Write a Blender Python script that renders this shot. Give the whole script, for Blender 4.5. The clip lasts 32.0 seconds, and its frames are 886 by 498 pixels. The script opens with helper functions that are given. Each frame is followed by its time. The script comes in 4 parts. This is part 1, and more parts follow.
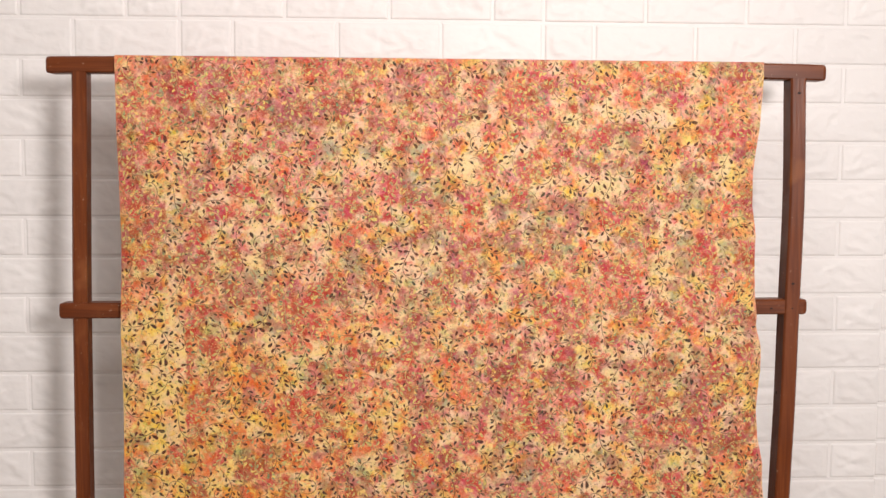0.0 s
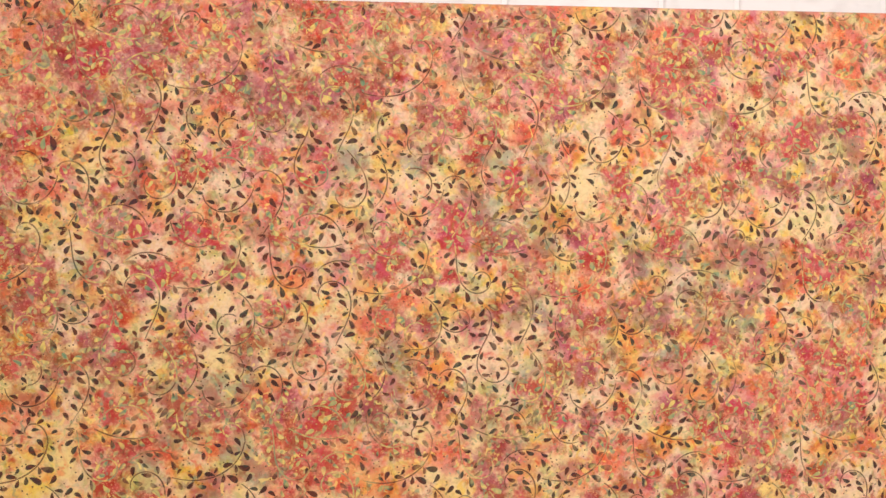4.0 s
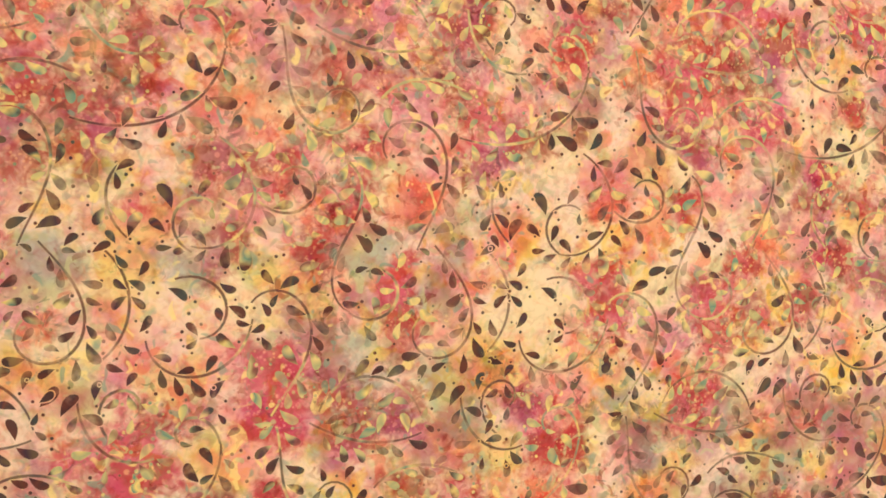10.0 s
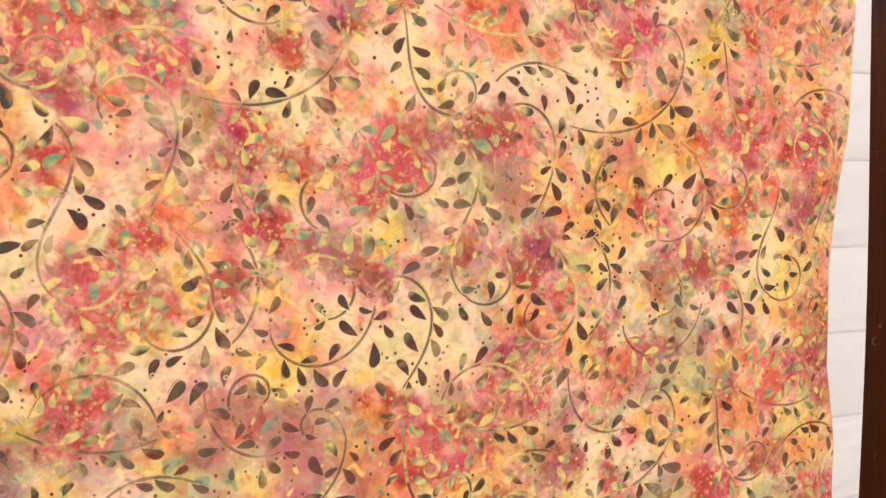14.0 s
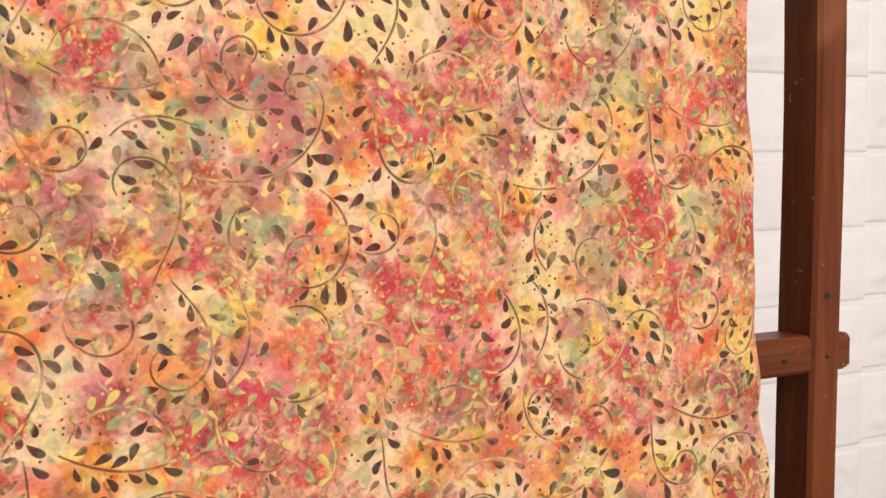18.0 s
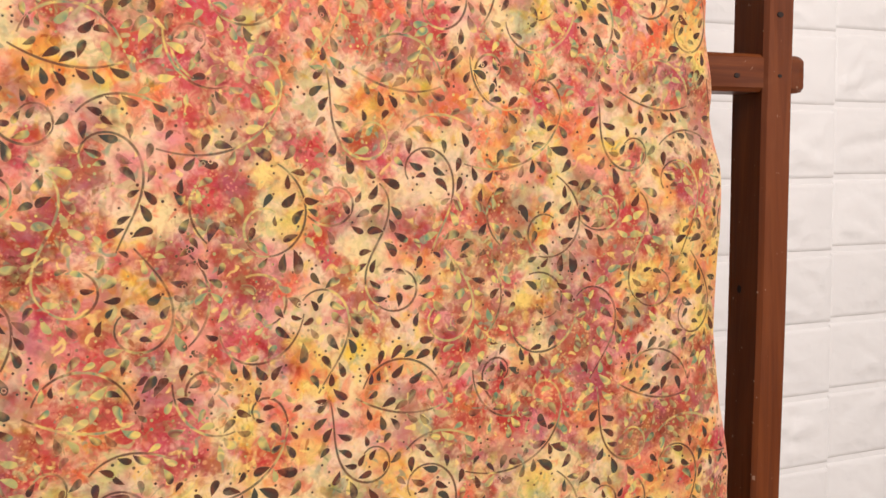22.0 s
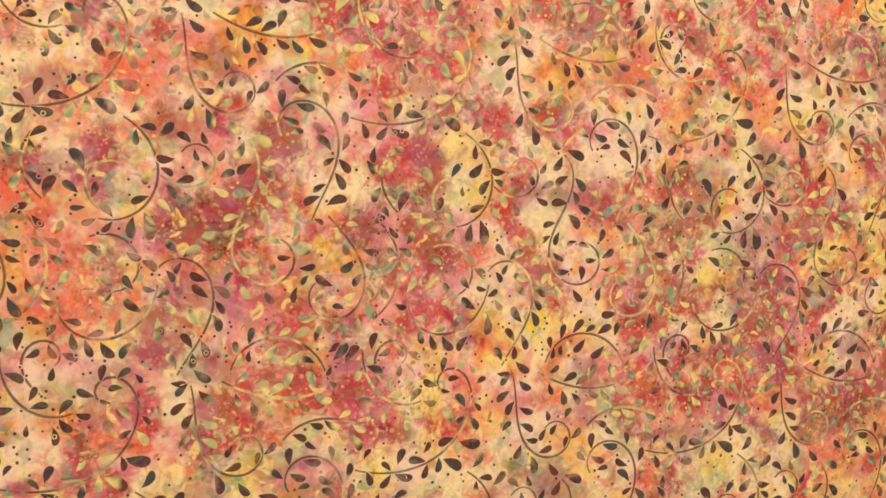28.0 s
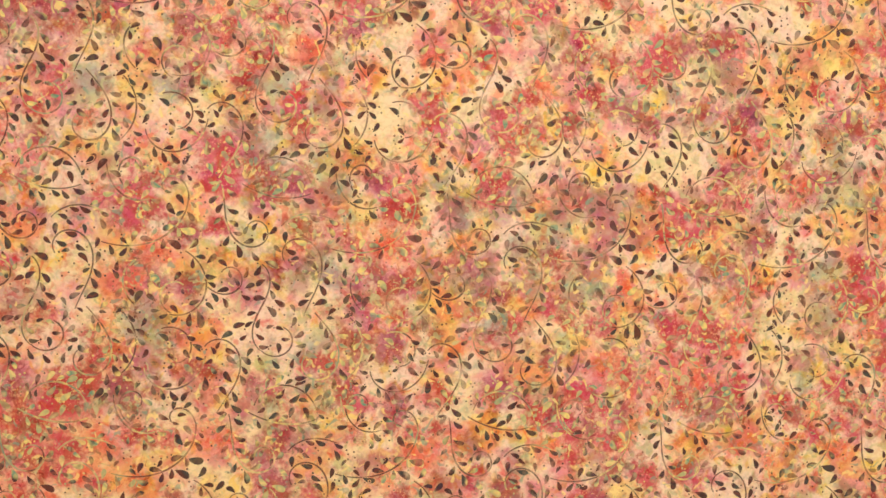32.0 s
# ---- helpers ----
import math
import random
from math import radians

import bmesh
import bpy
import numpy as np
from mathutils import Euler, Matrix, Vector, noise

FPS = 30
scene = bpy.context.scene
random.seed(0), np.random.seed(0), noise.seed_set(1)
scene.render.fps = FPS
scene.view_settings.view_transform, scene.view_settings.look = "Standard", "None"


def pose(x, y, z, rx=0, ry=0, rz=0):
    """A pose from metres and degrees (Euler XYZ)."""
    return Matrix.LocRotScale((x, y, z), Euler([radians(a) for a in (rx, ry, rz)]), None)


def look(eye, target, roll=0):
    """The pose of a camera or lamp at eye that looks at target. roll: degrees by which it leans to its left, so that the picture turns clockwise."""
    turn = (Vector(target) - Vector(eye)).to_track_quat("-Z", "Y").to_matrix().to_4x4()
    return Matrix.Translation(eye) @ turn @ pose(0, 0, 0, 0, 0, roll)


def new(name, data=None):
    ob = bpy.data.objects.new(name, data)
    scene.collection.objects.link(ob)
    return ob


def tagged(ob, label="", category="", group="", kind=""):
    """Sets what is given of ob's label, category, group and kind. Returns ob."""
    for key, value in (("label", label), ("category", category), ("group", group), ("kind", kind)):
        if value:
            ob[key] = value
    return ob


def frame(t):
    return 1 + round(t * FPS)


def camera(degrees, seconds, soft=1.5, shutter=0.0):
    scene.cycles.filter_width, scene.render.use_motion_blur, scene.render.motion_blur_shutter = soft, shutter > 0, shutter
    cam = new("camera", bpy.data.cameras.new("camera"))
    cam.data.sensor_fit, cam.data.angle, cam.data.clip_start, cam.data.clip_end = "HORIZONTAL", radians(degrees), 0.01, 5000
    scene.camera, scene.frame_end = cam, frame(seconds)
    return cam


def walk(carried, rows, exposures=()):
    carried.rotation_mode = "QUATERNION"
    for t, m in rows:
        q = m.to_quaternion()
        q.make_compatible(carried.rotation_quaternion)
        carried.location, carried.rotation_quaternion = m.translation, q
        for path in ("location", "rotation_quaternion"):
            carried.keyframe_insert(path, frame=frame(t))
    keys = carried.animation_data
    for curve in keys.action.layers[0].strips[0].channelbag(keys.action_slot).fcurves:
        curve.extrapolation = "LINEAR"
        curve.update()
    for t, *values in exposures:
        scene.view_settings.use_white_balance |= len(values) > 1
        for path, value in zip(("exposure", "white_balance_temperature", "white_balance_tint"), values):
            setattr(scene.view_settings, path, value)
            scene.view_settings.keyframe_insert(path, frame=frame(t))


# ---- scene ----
cam = camera(48.7, 32.0)
METRES, EYE, TILT, LEAN, TURN = 2.83, 1.35, 0.0, 0.9, -3.0
ROWS = [
    (0.0, 0.0, 0.0, 0.0, 0.1, -4.62, -1.2),
    (0.5, -0.0029, 0.0288, -0.0015, -0.61, -4.82, -1.18),
    (1.0, -0.0121, 0.0636, -0.0004, -1.15, -4.38, -1.32),
    (1.5, -0.0274, 0.0964, 0.0012, -1.81, -4.14, -1.24),
    (2.0, -0.0432, 0.1265, -0.003, -2.68, -4.27, -1.16),
    (2.5, -0.0502, 0.1598, -0.0054, -3.48, -3.91, -0.98),
    (4.5, -0.0719, 0.2781, 0.0051, -5.28, -3.66, -0.8),
    (5.0, -0.0778, 0.307, 0.0062, -5.56, -3.99, -0.94),
    (5.5, -0.0864, 0.3339, 0.0079, -5.95, -4.17, -0.96),
    (6.0, -0.0978, 0.363, 0.0102, -6.51, -4.14, -0.94),
    (6.5, -0.1012, 0.3798, 0.0142, -7.15, -4.28, -0.91),
    (7.0, -0.0959, 0.3869, 0.0177, -7.81, -4.15, -0.77),
    (7.5, -0.0838, 0.3958, 0.0232, -8.54, -4.6, -0.76),
    (8.0, -0.0736, 0.4076, 0.0275, -8.61, -4.7, -0.95),
    (8.5, -0.0653, 0.4153, 0.0287, -8.75, -5.1, -0.94),
    (9.0, -0.055, 0.4199, 0.0279, -9.16, -4.87, -0.84),
    (9.5, -0.0456, 0.4214, 0.0276, -9.8, -4.76, -0.86),
    (10.0, -0.0356, 0.4228, 0.0273, -10.64, -4.86, -0.9),
    (10.5, -0.0255, 0.4259, 0.028, -11.75, -4.63, -0.88),
    (11.0, -0.0144, 0.4317, 0.028, -12.9, -4.73, -0.82),
    (11.5, -0.0041, 0.4365, 0.0277, -13.89, -4.8, -0.88),
    (12.0, 0.0092, 0.4414, 0.027, -15.0, -4.98, -0.77),
    (12.5, 0.0201, 0.4464, 0.0254, -15.91, -5.05, -0.75),
    (13.0, 0.0321, 0.4481, 0.0242, -17.22, -4.94, -0.82),
    (13.5, 0.0424, 0.4458, 0.0237, -18.32, -4.63, -0.82),
    (14.0, 0.0488, 0.4416, 0.0198, -19.39, -4.42, -0.77),
    (14.5, 0.0515, 0.4376, 0.0128, -20.57, -4.24, -0.54),
    (16.5, 0.0392, 0.4155, -0.0116, -21.75, -3.99, -0.24),
    (17.0, 0.0376, 0.4145, -0.0174, -21.69, -4.05, -0.28),
    (17.5, 0.0374, 0.4136, -0.0261, -21.5, -3.74, -0.29),
    (18.0, 0.0392, 0.4154, -0.0375, -21.69, -4.03, -0.19),
    (18.5, 0.042, 0.4146, -0.0454, -21.98, -3.87, -0.2),
    (19.0, 0.0423, 0.4134, -0.0556, -22.14, -3.77, -0.1),
    (19.5, 0.0409, 0.4124, -0.0649, -22.42, -3.62, -0.18),
    (20.0, 0.0417, 0.4086, -0.0752, -22.15, -3.67, -0.18),
    (20.5, 0.0425, 0.4057, -0.0842, -21.35, -3.91, -0.25),
    (21.0, 0.0411, 0.405, -0.0928, -21.51, -4.28, -0.38),
    (21.5, 0.0458, 0.405, -0.1008, -21.35, -4.14, -0.31),
    (22.0, 0.0486, 0.4009, -0.109, -20.93, -3.88, -0.34),
    (22.5, 0.0494, 0.3996, -0.1182, -20.94, -3.99, -0.34),
    (23.0, 0.0477, 0.4007, -0.1299, -20.45, -3.89, -0.39),
    (23.5, 0.048, 0.4012, -0.1413, -20.14, -3.91, -0.38),
    (24.0, 0.0476, 0.4017, -0.153, -19.79, -4.03, -0.3),
    (24.5, 0.0492, 0.4031, -0.1629, -19.6, -4.0, -0.35),
    (26.5, 0.0465, 0.4147, -0.1615, -18.47, -3.61, -0.4),
    (27.0, 0.0422, 0.4124, -0.1413, -17.72, -3.75, -0.45),
    (27.5, 0.0371, 0.4094, -0.1281, -16.5, -3.91, -0.5),
    (28.0, 0.0329, 0.4074, -0.1148, -15.0, -3.97, -0.51),
    (28.5, 0.0261, 0.4064, -0.1004, -13.51, -3.88, -0.55),
    (29.0, 0.0197, 0.4044, -0.0817, -11.91, -3.88, -0.59),
    (29.5, 0.0166, 0.4019, -0.065, -10.31, -3.9, -0.69),
    (30.0, 0.0148, 0.3898, -0.0495, -8.58, -3.67, -0.77),
    (30.5, 0.0146, 0.3706, -0.0376, -7.05, -3.42, -0.76),
    (31.0, 0.016, 0.3504, -0.0277, -5.33, -3.76, -0.85),
    (31.5, 0.0173, 0.3284, -0.0199, -3.73, -4.11, -0.97),
    (32.0, 0.0164, 0.3068, -0.0122, -2.78, -4.53, -1.09),
]
walk(cam, [(t, pose(0, 0, EYE, TILT, LEAN, TURN) @ pose(METRES * x, METRES * y, METRES * z, 90 + pitch, roll, yaw)) for t, x, y, z, yaw, pitch, roll in ROWS],
     [(0.0, 0.06), (2.5, 0.02), (5.0, -0.06), (9.0, -0.06), (13.0, 0.0), (19.0, 0.07), (23.0, 0.1), (26.5, 0.04), (29.0, 0.05), (32.0, -0.01)])

# ---- light ----
world = bpy.data.worlds.new("room_world")
scene.world = world
world.use_nodes = True
world.node_tree.nodes["Background"].inputs[0].default_value = (1.0, 0.95, 0.9, 1)
world.node_tree.nodes["Background"].inputs[1].default_value = 0.05


def softbox(name, eye, target, size, watts, colour, spread=180):
    data = bpy.data.lights.new(name, "AREA")
    data.shape, data.size, data.energy, data.color = "DISK", size, watts, colour
    data.spread = math.radians(spread)
    ob = new(name, data)
    ob.matrix_world = look(eye, target)
    return ob


softbox("key_lamp", (1.03, -0.93, 1.81), (0.10, 1.67, 1.42), 0.50, 27, (1.0, 0.935, 0.905), 120)
# unseen fill added overhead to lift the shadows, no known lamp hangs there
softbox("fill_lamp", (-0.15, 0.0, 2.55), (-0.15, 0.3, 0.0), 1.2, 22, (1.0, 0.94, 0.91))


# ---- materials ----
def material(name):
    m = bpy.data.materials.new(name)
    m.use_nodes = True
    return m, m.node_tree.nodes, m.node_tree.links, m.node_tree.nodes["Principled BSDF"]


def noise_node(nodes, links, vec, scale, detail=4.0, rough=0.55, distortion=0.0):
    n = nodes.new("ShaderNodeTexNoise")
    n.inputs["Scale"].default_value, n.inputs["Detail"].default_value = scale, detail
    n.inputs["Roughness"].default_value, n.inputs["Distortion"].default_value = rough, distortion
    links.new(vec, n.inputs["Vector"])
    return n.outputs["Fac"]


def shifted(nodes, links, vec, offset, scale=(1, 1, 1)):
    n = nodes.new("ShaderNodeMapping")
    n.inputs["Location"].default_value, n.inputs["Scale"].default_value = offset, scale
    links.new(vec, n.inputs["Vector"])
    return n.outputs["Vector"]


def calc(nodes, links, op, a, b=None, c=None, clamp=False):
    n = nodes.new("ShaderNodeMath")
    n.operation, n.use_clamp = op, clamp
    for i, v in enumerate((a, b, c)):
        if v is None:
            continue
        if isinstance(v, (int, float)):
            n.inputs[i].default_value = v
        else:
            links.new(v, n.inputs[i])
    return n.outputs[0]


def blend(nodes, links, fac, a, b):
    n = nodes.new("ShaderNodeMix")
    n.data_type = "RGBA"
    for socket, v in ((n.inputs[0], fac), (n.inputs[6], a), (n.inputs[7], b)):
        if isinstance(v, tuple):
            socket.default_value = (*v, 1)
        elif isinstance(v, (int, float)):
            socket.default_value = v
        else:
            links.new(v, socket)
    return n.outputs[2]


def ramp(nodes, links, fac, stops):
    n = nodes.new("ShaderNodeValToRGB")
    e = n.color_ramp.elements
    e[0].position, e[0].color = stops[0][0], (*stops[0][1], 1)
    e[1].position, e[1].color = stops[-1][0], (*stops[-1][1], 1)
    for p, c in stops[1:-1]:
        e.new(p).color = (*c, 1)
    links.new(fac, n.inputs[0])
    return n.outputs[0]


def step(nodes, links, v, lo, hi):
    n = nodes.new("ShaderNodeMapRange")
    n.interpolation_type = "SMOOTHSTEP"
    links.new(v, n.inputs["Value"])
    n.inputs["From Min"].default_value, n.inputs["From Max"].default_value = lo, hi
    return n.outputs["Result"]


def srgb(r, g, b):
    return tuple((c / 255 / 12.92) if c < 10.3 else ((c / 255 + 0.055) / 1.055) ** 2.4 for c in (r, g, b))


def plain_material(name, colour, rough, spread=0.06, scale=6.0, bump=0.1):
    m, nodes, links, bsdf = material(name)
    co = nodes.new("ShaderNodeTexCoord").outputs["Object"]
    f = noise_node(nodes, links, co, scale, 6)
    dark = tuple(c * (1 - spread) for c in colour)
    lite = tuple(min(1, c * (1 + spread)) for c in colour)
    links.new(ramp(nodes, links, f, [(0.3, dark), (0.7, lite)]), bsdf.inputs["Base Color"])
    bsdf.inputs["Roughness"].default_value = rough
    b = nodes.new("ShaderNodeBump")
    b.inputs["Strength"].default_value, b.inputs["Distance"].default_value = bump, 0.004
    links.new(noise_node(nodes, links, co, scale * 12, 5), b.inputs["Height"])
    links.new(b.outputs[0], bsdf.inputs["Normal"])
    return m


def foam_material():
    m, nodes, links, bsdf = material("white_foam_brick")
    geo = nodes.new("ShaderNodeNewGeometry").outputs["Position"]
    info = nodes.new("ShaderNodeObjectInfo")
    tone = ramp(nodes, links, info.outputs["Random"], [(0.0, (0.795, 0.768, 0.754)), (1.0, (0.845, 0.818, 0.804))])
    grime = step(nodes, links, noise_node(nodes, links, geo, 7, 6), 0.45, 0.8)
    links.new(blend(nodes, links, calc(nodes, links, "MULTIPLY", grime, 0.15), tone, (0.73, 0.70, 0.69)), bsdf.inputs["Base Color"])
    bsdf.inputs["Roughness"].default_value = 0.5
    bsdf.inputs["Specular IOR Level"].default_value = 0.35
    # split-stone relief: slanting ledges with broken edges, and a fine tooth
    flat = shifted(nodes, links, geo, (0, 0, 0), (13, 13, 18))
    ridge = nodes.new("ShaderNodeTexNoise")
    ridge.noise_type = "RIDGED_MULTIFRACTAL"
    ridge.inputs["Scale"].default_value, ridge.inputs["Detail"].default_value = 1.0, 2.0
    ridge.inputs["Distortion"].default_value = 1.4
    links.new(flat, ridge.inputs["Vector"])
    cell = nodes.new("ShaderNodeTexVoronoi")
    cell.inputs["Scale"].default_value, cell.inputs["Randomness"].default_value = 1.6, 1.0
    warp = nodes.new("ShaderNodeVectorMath")
    warp.operation = "ADD"
    wob = nodes.new("ShaderNodeTexNoise")
    wob.inputs["Scale"].default_value = 2.2
    links.new(flat, wob.inputs["Vector"])
    links.new(flat, warp.inputs[0])
    links.new(wob.outputs["Color"], warp.inputs[1])
    links.new(warp.outputs[0], cell.inputs["Vector"])
    height = calc(nodes, links, "MULTIPLY_ADD", cell.outputs["Distance"], 0.8, calc(nodes, links, "MULTIPLY", ridge.outputs["Fac"], 0.5))
    height = calc(nodes, links, "MULTIPLY_ADD", noise_node(nodes, links, geo, 90, 4), 0.12, height)
    b = nodes.new("ShaderNodeBump")
    b.inputs["Strength"].default_value, b.inputs["Distance"].default_value = 0.55, 0.0028
    links.new(height, b.inputs["Height"])
    links.new(b.outputs[0], bsdf.inputs["Normal"])
    return m


def wood_material(name, along, tint=1.0):
    m, nodes, links, bsdf = material(name)
    co = nodes.new("ShaderNodeTexCoord").outputs["Object"]
    stretch = {"x": (2.2, 40, 40), "z": (40, 40, 2.2)}[along]
    long = shifted(nodes, links, co, (0.37, 0.11, 0.7), stretch)
    grain = noise_node(nodes, links, long, 1.6, 6, 0.62, 1.4)
    fine = noise_node(nodes, links, shifted(nodes, links, co, (0, 0, 0), tuple(v * 7 for v in stretch)), 1.0, 3)
    wear = noise_node(nodes, links, co, 11, 3, 0.5, 0.6)
    base = ramp(nodes, links, grain, [(0.25, tuple(c * tint for c in (0.080, 0.017, 0.004))), (0.5, tuple(c * tint for c in (0.132, 0.031, 0.007))), (0.75, tuple(c * tint for c in (0.200, 0.053, 0.013)))])
    base = blend(nodes, links, calc(nodes, links, "MULTIPLY", step(nodes, links, fine, 0.52, 0.7), 0.15), base, (0.06, 0.015, 0.006))
    base = blend(nodes, links, calc(nodes, links, "MULTIPLY", step(nodes, links, wear, 0.58, 0.72), 0.4), base, (0.31, 0.11, 0.035))
    chip = step(nodes, links, noise_node(nodes, links, shifted(nodes, links, co, (3.1, 0, 0)), 190, 2), 0.70, 0.74)
    base = blend(nodes, links, calc(nodes, links, "MULTIPLY", chip, 0.6), base, (0.42, 0.28, 0.2))
    links.new(base, bsdf.inputs["Base Color"])
    links.new(calc(nodes, links, "MULTIPLY_ADD", wear, 0.5, 0.16), bsdf.inputs["Roughness"])
    bsdf.inputs["Specular IOR Level"].default_value = 0.32
    b = nodes.new("ShaderNodeBump")
    b.inputs["Strength"].default_value, b.inputs["Distance"].default_value = 0.25, 0.001
    links.new(calc(nodes, links, "ADD", grain, fine), b.inputs["Height"])
    links.new(b.outputs[0], bsdf.inputs["Normal"])
    return m


def batik_material():
    """Cotton dyed in pools of colour. The ink attribute turns the ground's dyes into those of the printed scrolls."""
    m, nodes, links, bsdf = material("batik_cotton")
    raw = nodes.new("ShaderNodeTexCoord").outputs["Object"]
    co = shifted(nodes, links, raw, (0, 0, 0), (1, 0, 1))

    def attr(name):
        n = nodes.new("ShaderNodeAttribute")
        n.attribute_name = name
        return n.outputs["Fac"]

    def N(scale, seed, detail=4.0, rough=0.55, distortion=0.0):
        return noise_node(nodes, links, shifted(nodes, links, co, (seed, seed * 1.7, seed * 0.6)), scale, detail, rough, distortion)

    def C(op, a, b=None, c=None, clamp=False):
        return calc(nodes, links, op, a, b, c, clamp)

    ink, fresh, warm = attr("ink"), attr("fresh"), attr("warm")
    # each dye stains what lies under it: a share of the place, frayed where it has crept along the threads, and two tones it dried to
    DYES = (
        ("yellow", 5.9, -0.74, 1.55, 0.95, (0.99, 0.94, 0.46), (0.95, 0.89, 0.54)),
        ("green", 27.9, -0.72, 1.35, 0.80, (0.44, 0.66, 0.70), (0.62, 0.76, 0.50)),
        ("orange", 9.7, -0.82, 1.12, 0.84, (0.90, 0.30, 0.20), (0.92, 0.48, 0.36)),
        ("red", 14.1, -0.90, 1.26, 0.88, (0.56, 0.06, 0.11), (0.74, 0.15, 0.32)),
        ("brick", 18.5, -0.84, 1.30, 0.86, (0.44, 0.13, 0.12), (0.46, 0.16, 0.32)),
        ("violet", 22.3, -0.78, 1.20, 0.72, (0.50, 0.32, 0.38), (0.56, 0.38, 0.58)),
    )
    cream = attr("cream")
    share = {"cream": cream}
    tone = step(nodes, links, N(48, 31.7, 2, 0.5, 0.3), 0.42, 0.58)
    grain = N(40, 3.3, 2, 0.5, 0.2)
    ground = blend(nodes, links, warm, ramp(nodes, links, grain, [(0.40, srgb(230, 200, 148)), (0.60, srgb(229, 193, 160))]),
                   ramp(nodes, links, grain, [(0.40, srgb(232, 199, 116)), (0.60, srgb(230, 192, 142))]))

    def stain(under, amount, colour):
        n = nodes.new("ShaderNodeMix")
        n.data_type, n.blend_type = "RGBA", "MULTIPLY"
        links.new(amount, n.inputs[0])
        links.new(under, n.inputs[6])
        if isinstance(colour, tuple):
            n.inputs[7].default_value = (*colour, 1)
        else:
            links.new(colour, n.inputs[7])
        return n.outputs[2]

    # a wash of pink and peach over all but the cream pools
    wash = step(nodes, links, C("ADD", C("SUBTRACT", N(44, 12.2, 2, 0.5, 0.2), C("MULTIPLY", cream, 0.30)), C("MULTIPLY", N(150, 15.0, 1), 0.3)), 0.465, 0.82)
    ground = stain(ground, wash, blend(nodes, links, warm, blend(nodes, links, tone, (0.95, 0.51, 0.62), (0.84, 0.43, 0.68)), blend(nodes, links, tone, (0.96, 0.54, 0.44), (0.90, 0.46, 0.50))))
    for name, seed, least, gain, most, one, two in DYES:
        a = attr(name)
        share[name] = a
        s = C("MULTIPLY_ADD", N(50, seed, 1, 0.5, 0.8), 1.3, C("MULTIPLY_ADD", a, gain, least))
        s = C("MULTIPLY_ADD", N(190, seed + 40, 1, 0.5, 0.9), 1.1, C("SUBTRACT", s, 0.40))
        s = C("MULTIPLY", step(nodes, links, s, 0.04, 0.92), most)
        ground = stain(ground, s, blend(nodes, links, tone, one, two))
    # flecks of thin sage, yellow and rose dye spattered over all of it
    for seed, size, most, colour in ((101.0, 62, 0.80, (0.66, 0.80, 0.60)), (117.0, 74, 0.90, (0.99, 0.90, 0.44)), (131.0, 82, 0.75, (0.95, 0.42, 0.42)), (149.0, 95, 0.70, (0.58, 0.72, 0.62))):
        fleck = C("MULTIPLY", step(nodes, links, N(size, seed, 2, 0.5, 0.9), 0.54, 0.66), step(nodes, links, N(size * 0.3, seed + 7, 1), 0.44, 0.60))
        ground = stain(ground, C("MULTIPLY", fleck, most), colour)
    hot = C("ADD", C("ADD", share["red"], share["brick"]), C("MULTIPLY", share["orange"], 0.6), clamp=True)
    # wax beads: small pale dots strewn over the reds, in two sizes
    for size, seed, much in ((430, 8.8, 0.60), (230, 84.0, 0.55)):
        bead = nodes.new("ShaderNodeTexVoronoi")
        bead.inputs["Scale"].default_value = size
        links.new(co, bead.inputs["Vector"])
        beads = C("MULTIPLY", step(nodes, links, bead.outputs["Distance"], 0.42, 0.18), step(nodes, links, N(75, seed, 3), 0.47, 0.56))
        ground = blend(nodes, links, C("MULTIPLY", C("MULTIPLY", beads, hot), much), ground, ramp(nodes, links, tone, [(0.2, srgb(238, 178, 120)), (0.8, srgb(232, 150, 128))]))
    # crumbs of yellow, sage and teal where drops of wax kept an earlier bath
    kept = C("SUBTRACT", 1.0, cream, clamp=True)
    for seed, size, colour in ((161.0, 105, (240, 208, 118)), (173.0, 100, (186, 180, 122)), (187.0, 110, (112, 140, 112))):
        crumb = C("MULTIPLY", step(nodes, links, N(size, seed, 1, 0.5, 0.8), 0.64, 0.73), C("MULTIPLY", kept, 0.65))
        ground = blend(nodes, links, crumb, ground, srgb(*colour))
    # rust and dark teal drawn out in threads between the pools
    for seed, colour in ((211.0, (0.50, 0.26, 0.18)), (223.0, (0.36, 0.50, 0.48))):
        thread = C("MULTIPLY", step(nodes, links, N(115, seed, 2, 0.5, 1.2), 0.60, 0.70), C("MULTIPLY", kept, step(nodes, links, N(26, seed + 5, 1), 0.44, 0.58)))
        ground = stain(ground, C("MULTIPLY", thread, 0.75), colour)
    # curds of deeper red and olive where dyes have run together
    curd = step(nodes, links, N(190, 91.3, 2, 0.5, 1.0), 0.53, 0.62)
    ground = blend(nodes, links, C("MULTIPLY", C("MULTIPLY", curd, C("MULTIPLY_ADD", hot, 0.75, 0.25)), 0.55), ground,
                   ramp(nodes, links, N(60, 77.0, 3, 0.5, 0.3), [(0.42, srgb(176, 52, 44)), (0.5, srgb(148, 74, 60)), (0.58, srgb(138, 124, 78))]))
    # the printed motif: dark on the pale pools, pale on the red ones
    each = nodes.new("ShaderNodeNewGeometry").outputs["Random Per Island"]
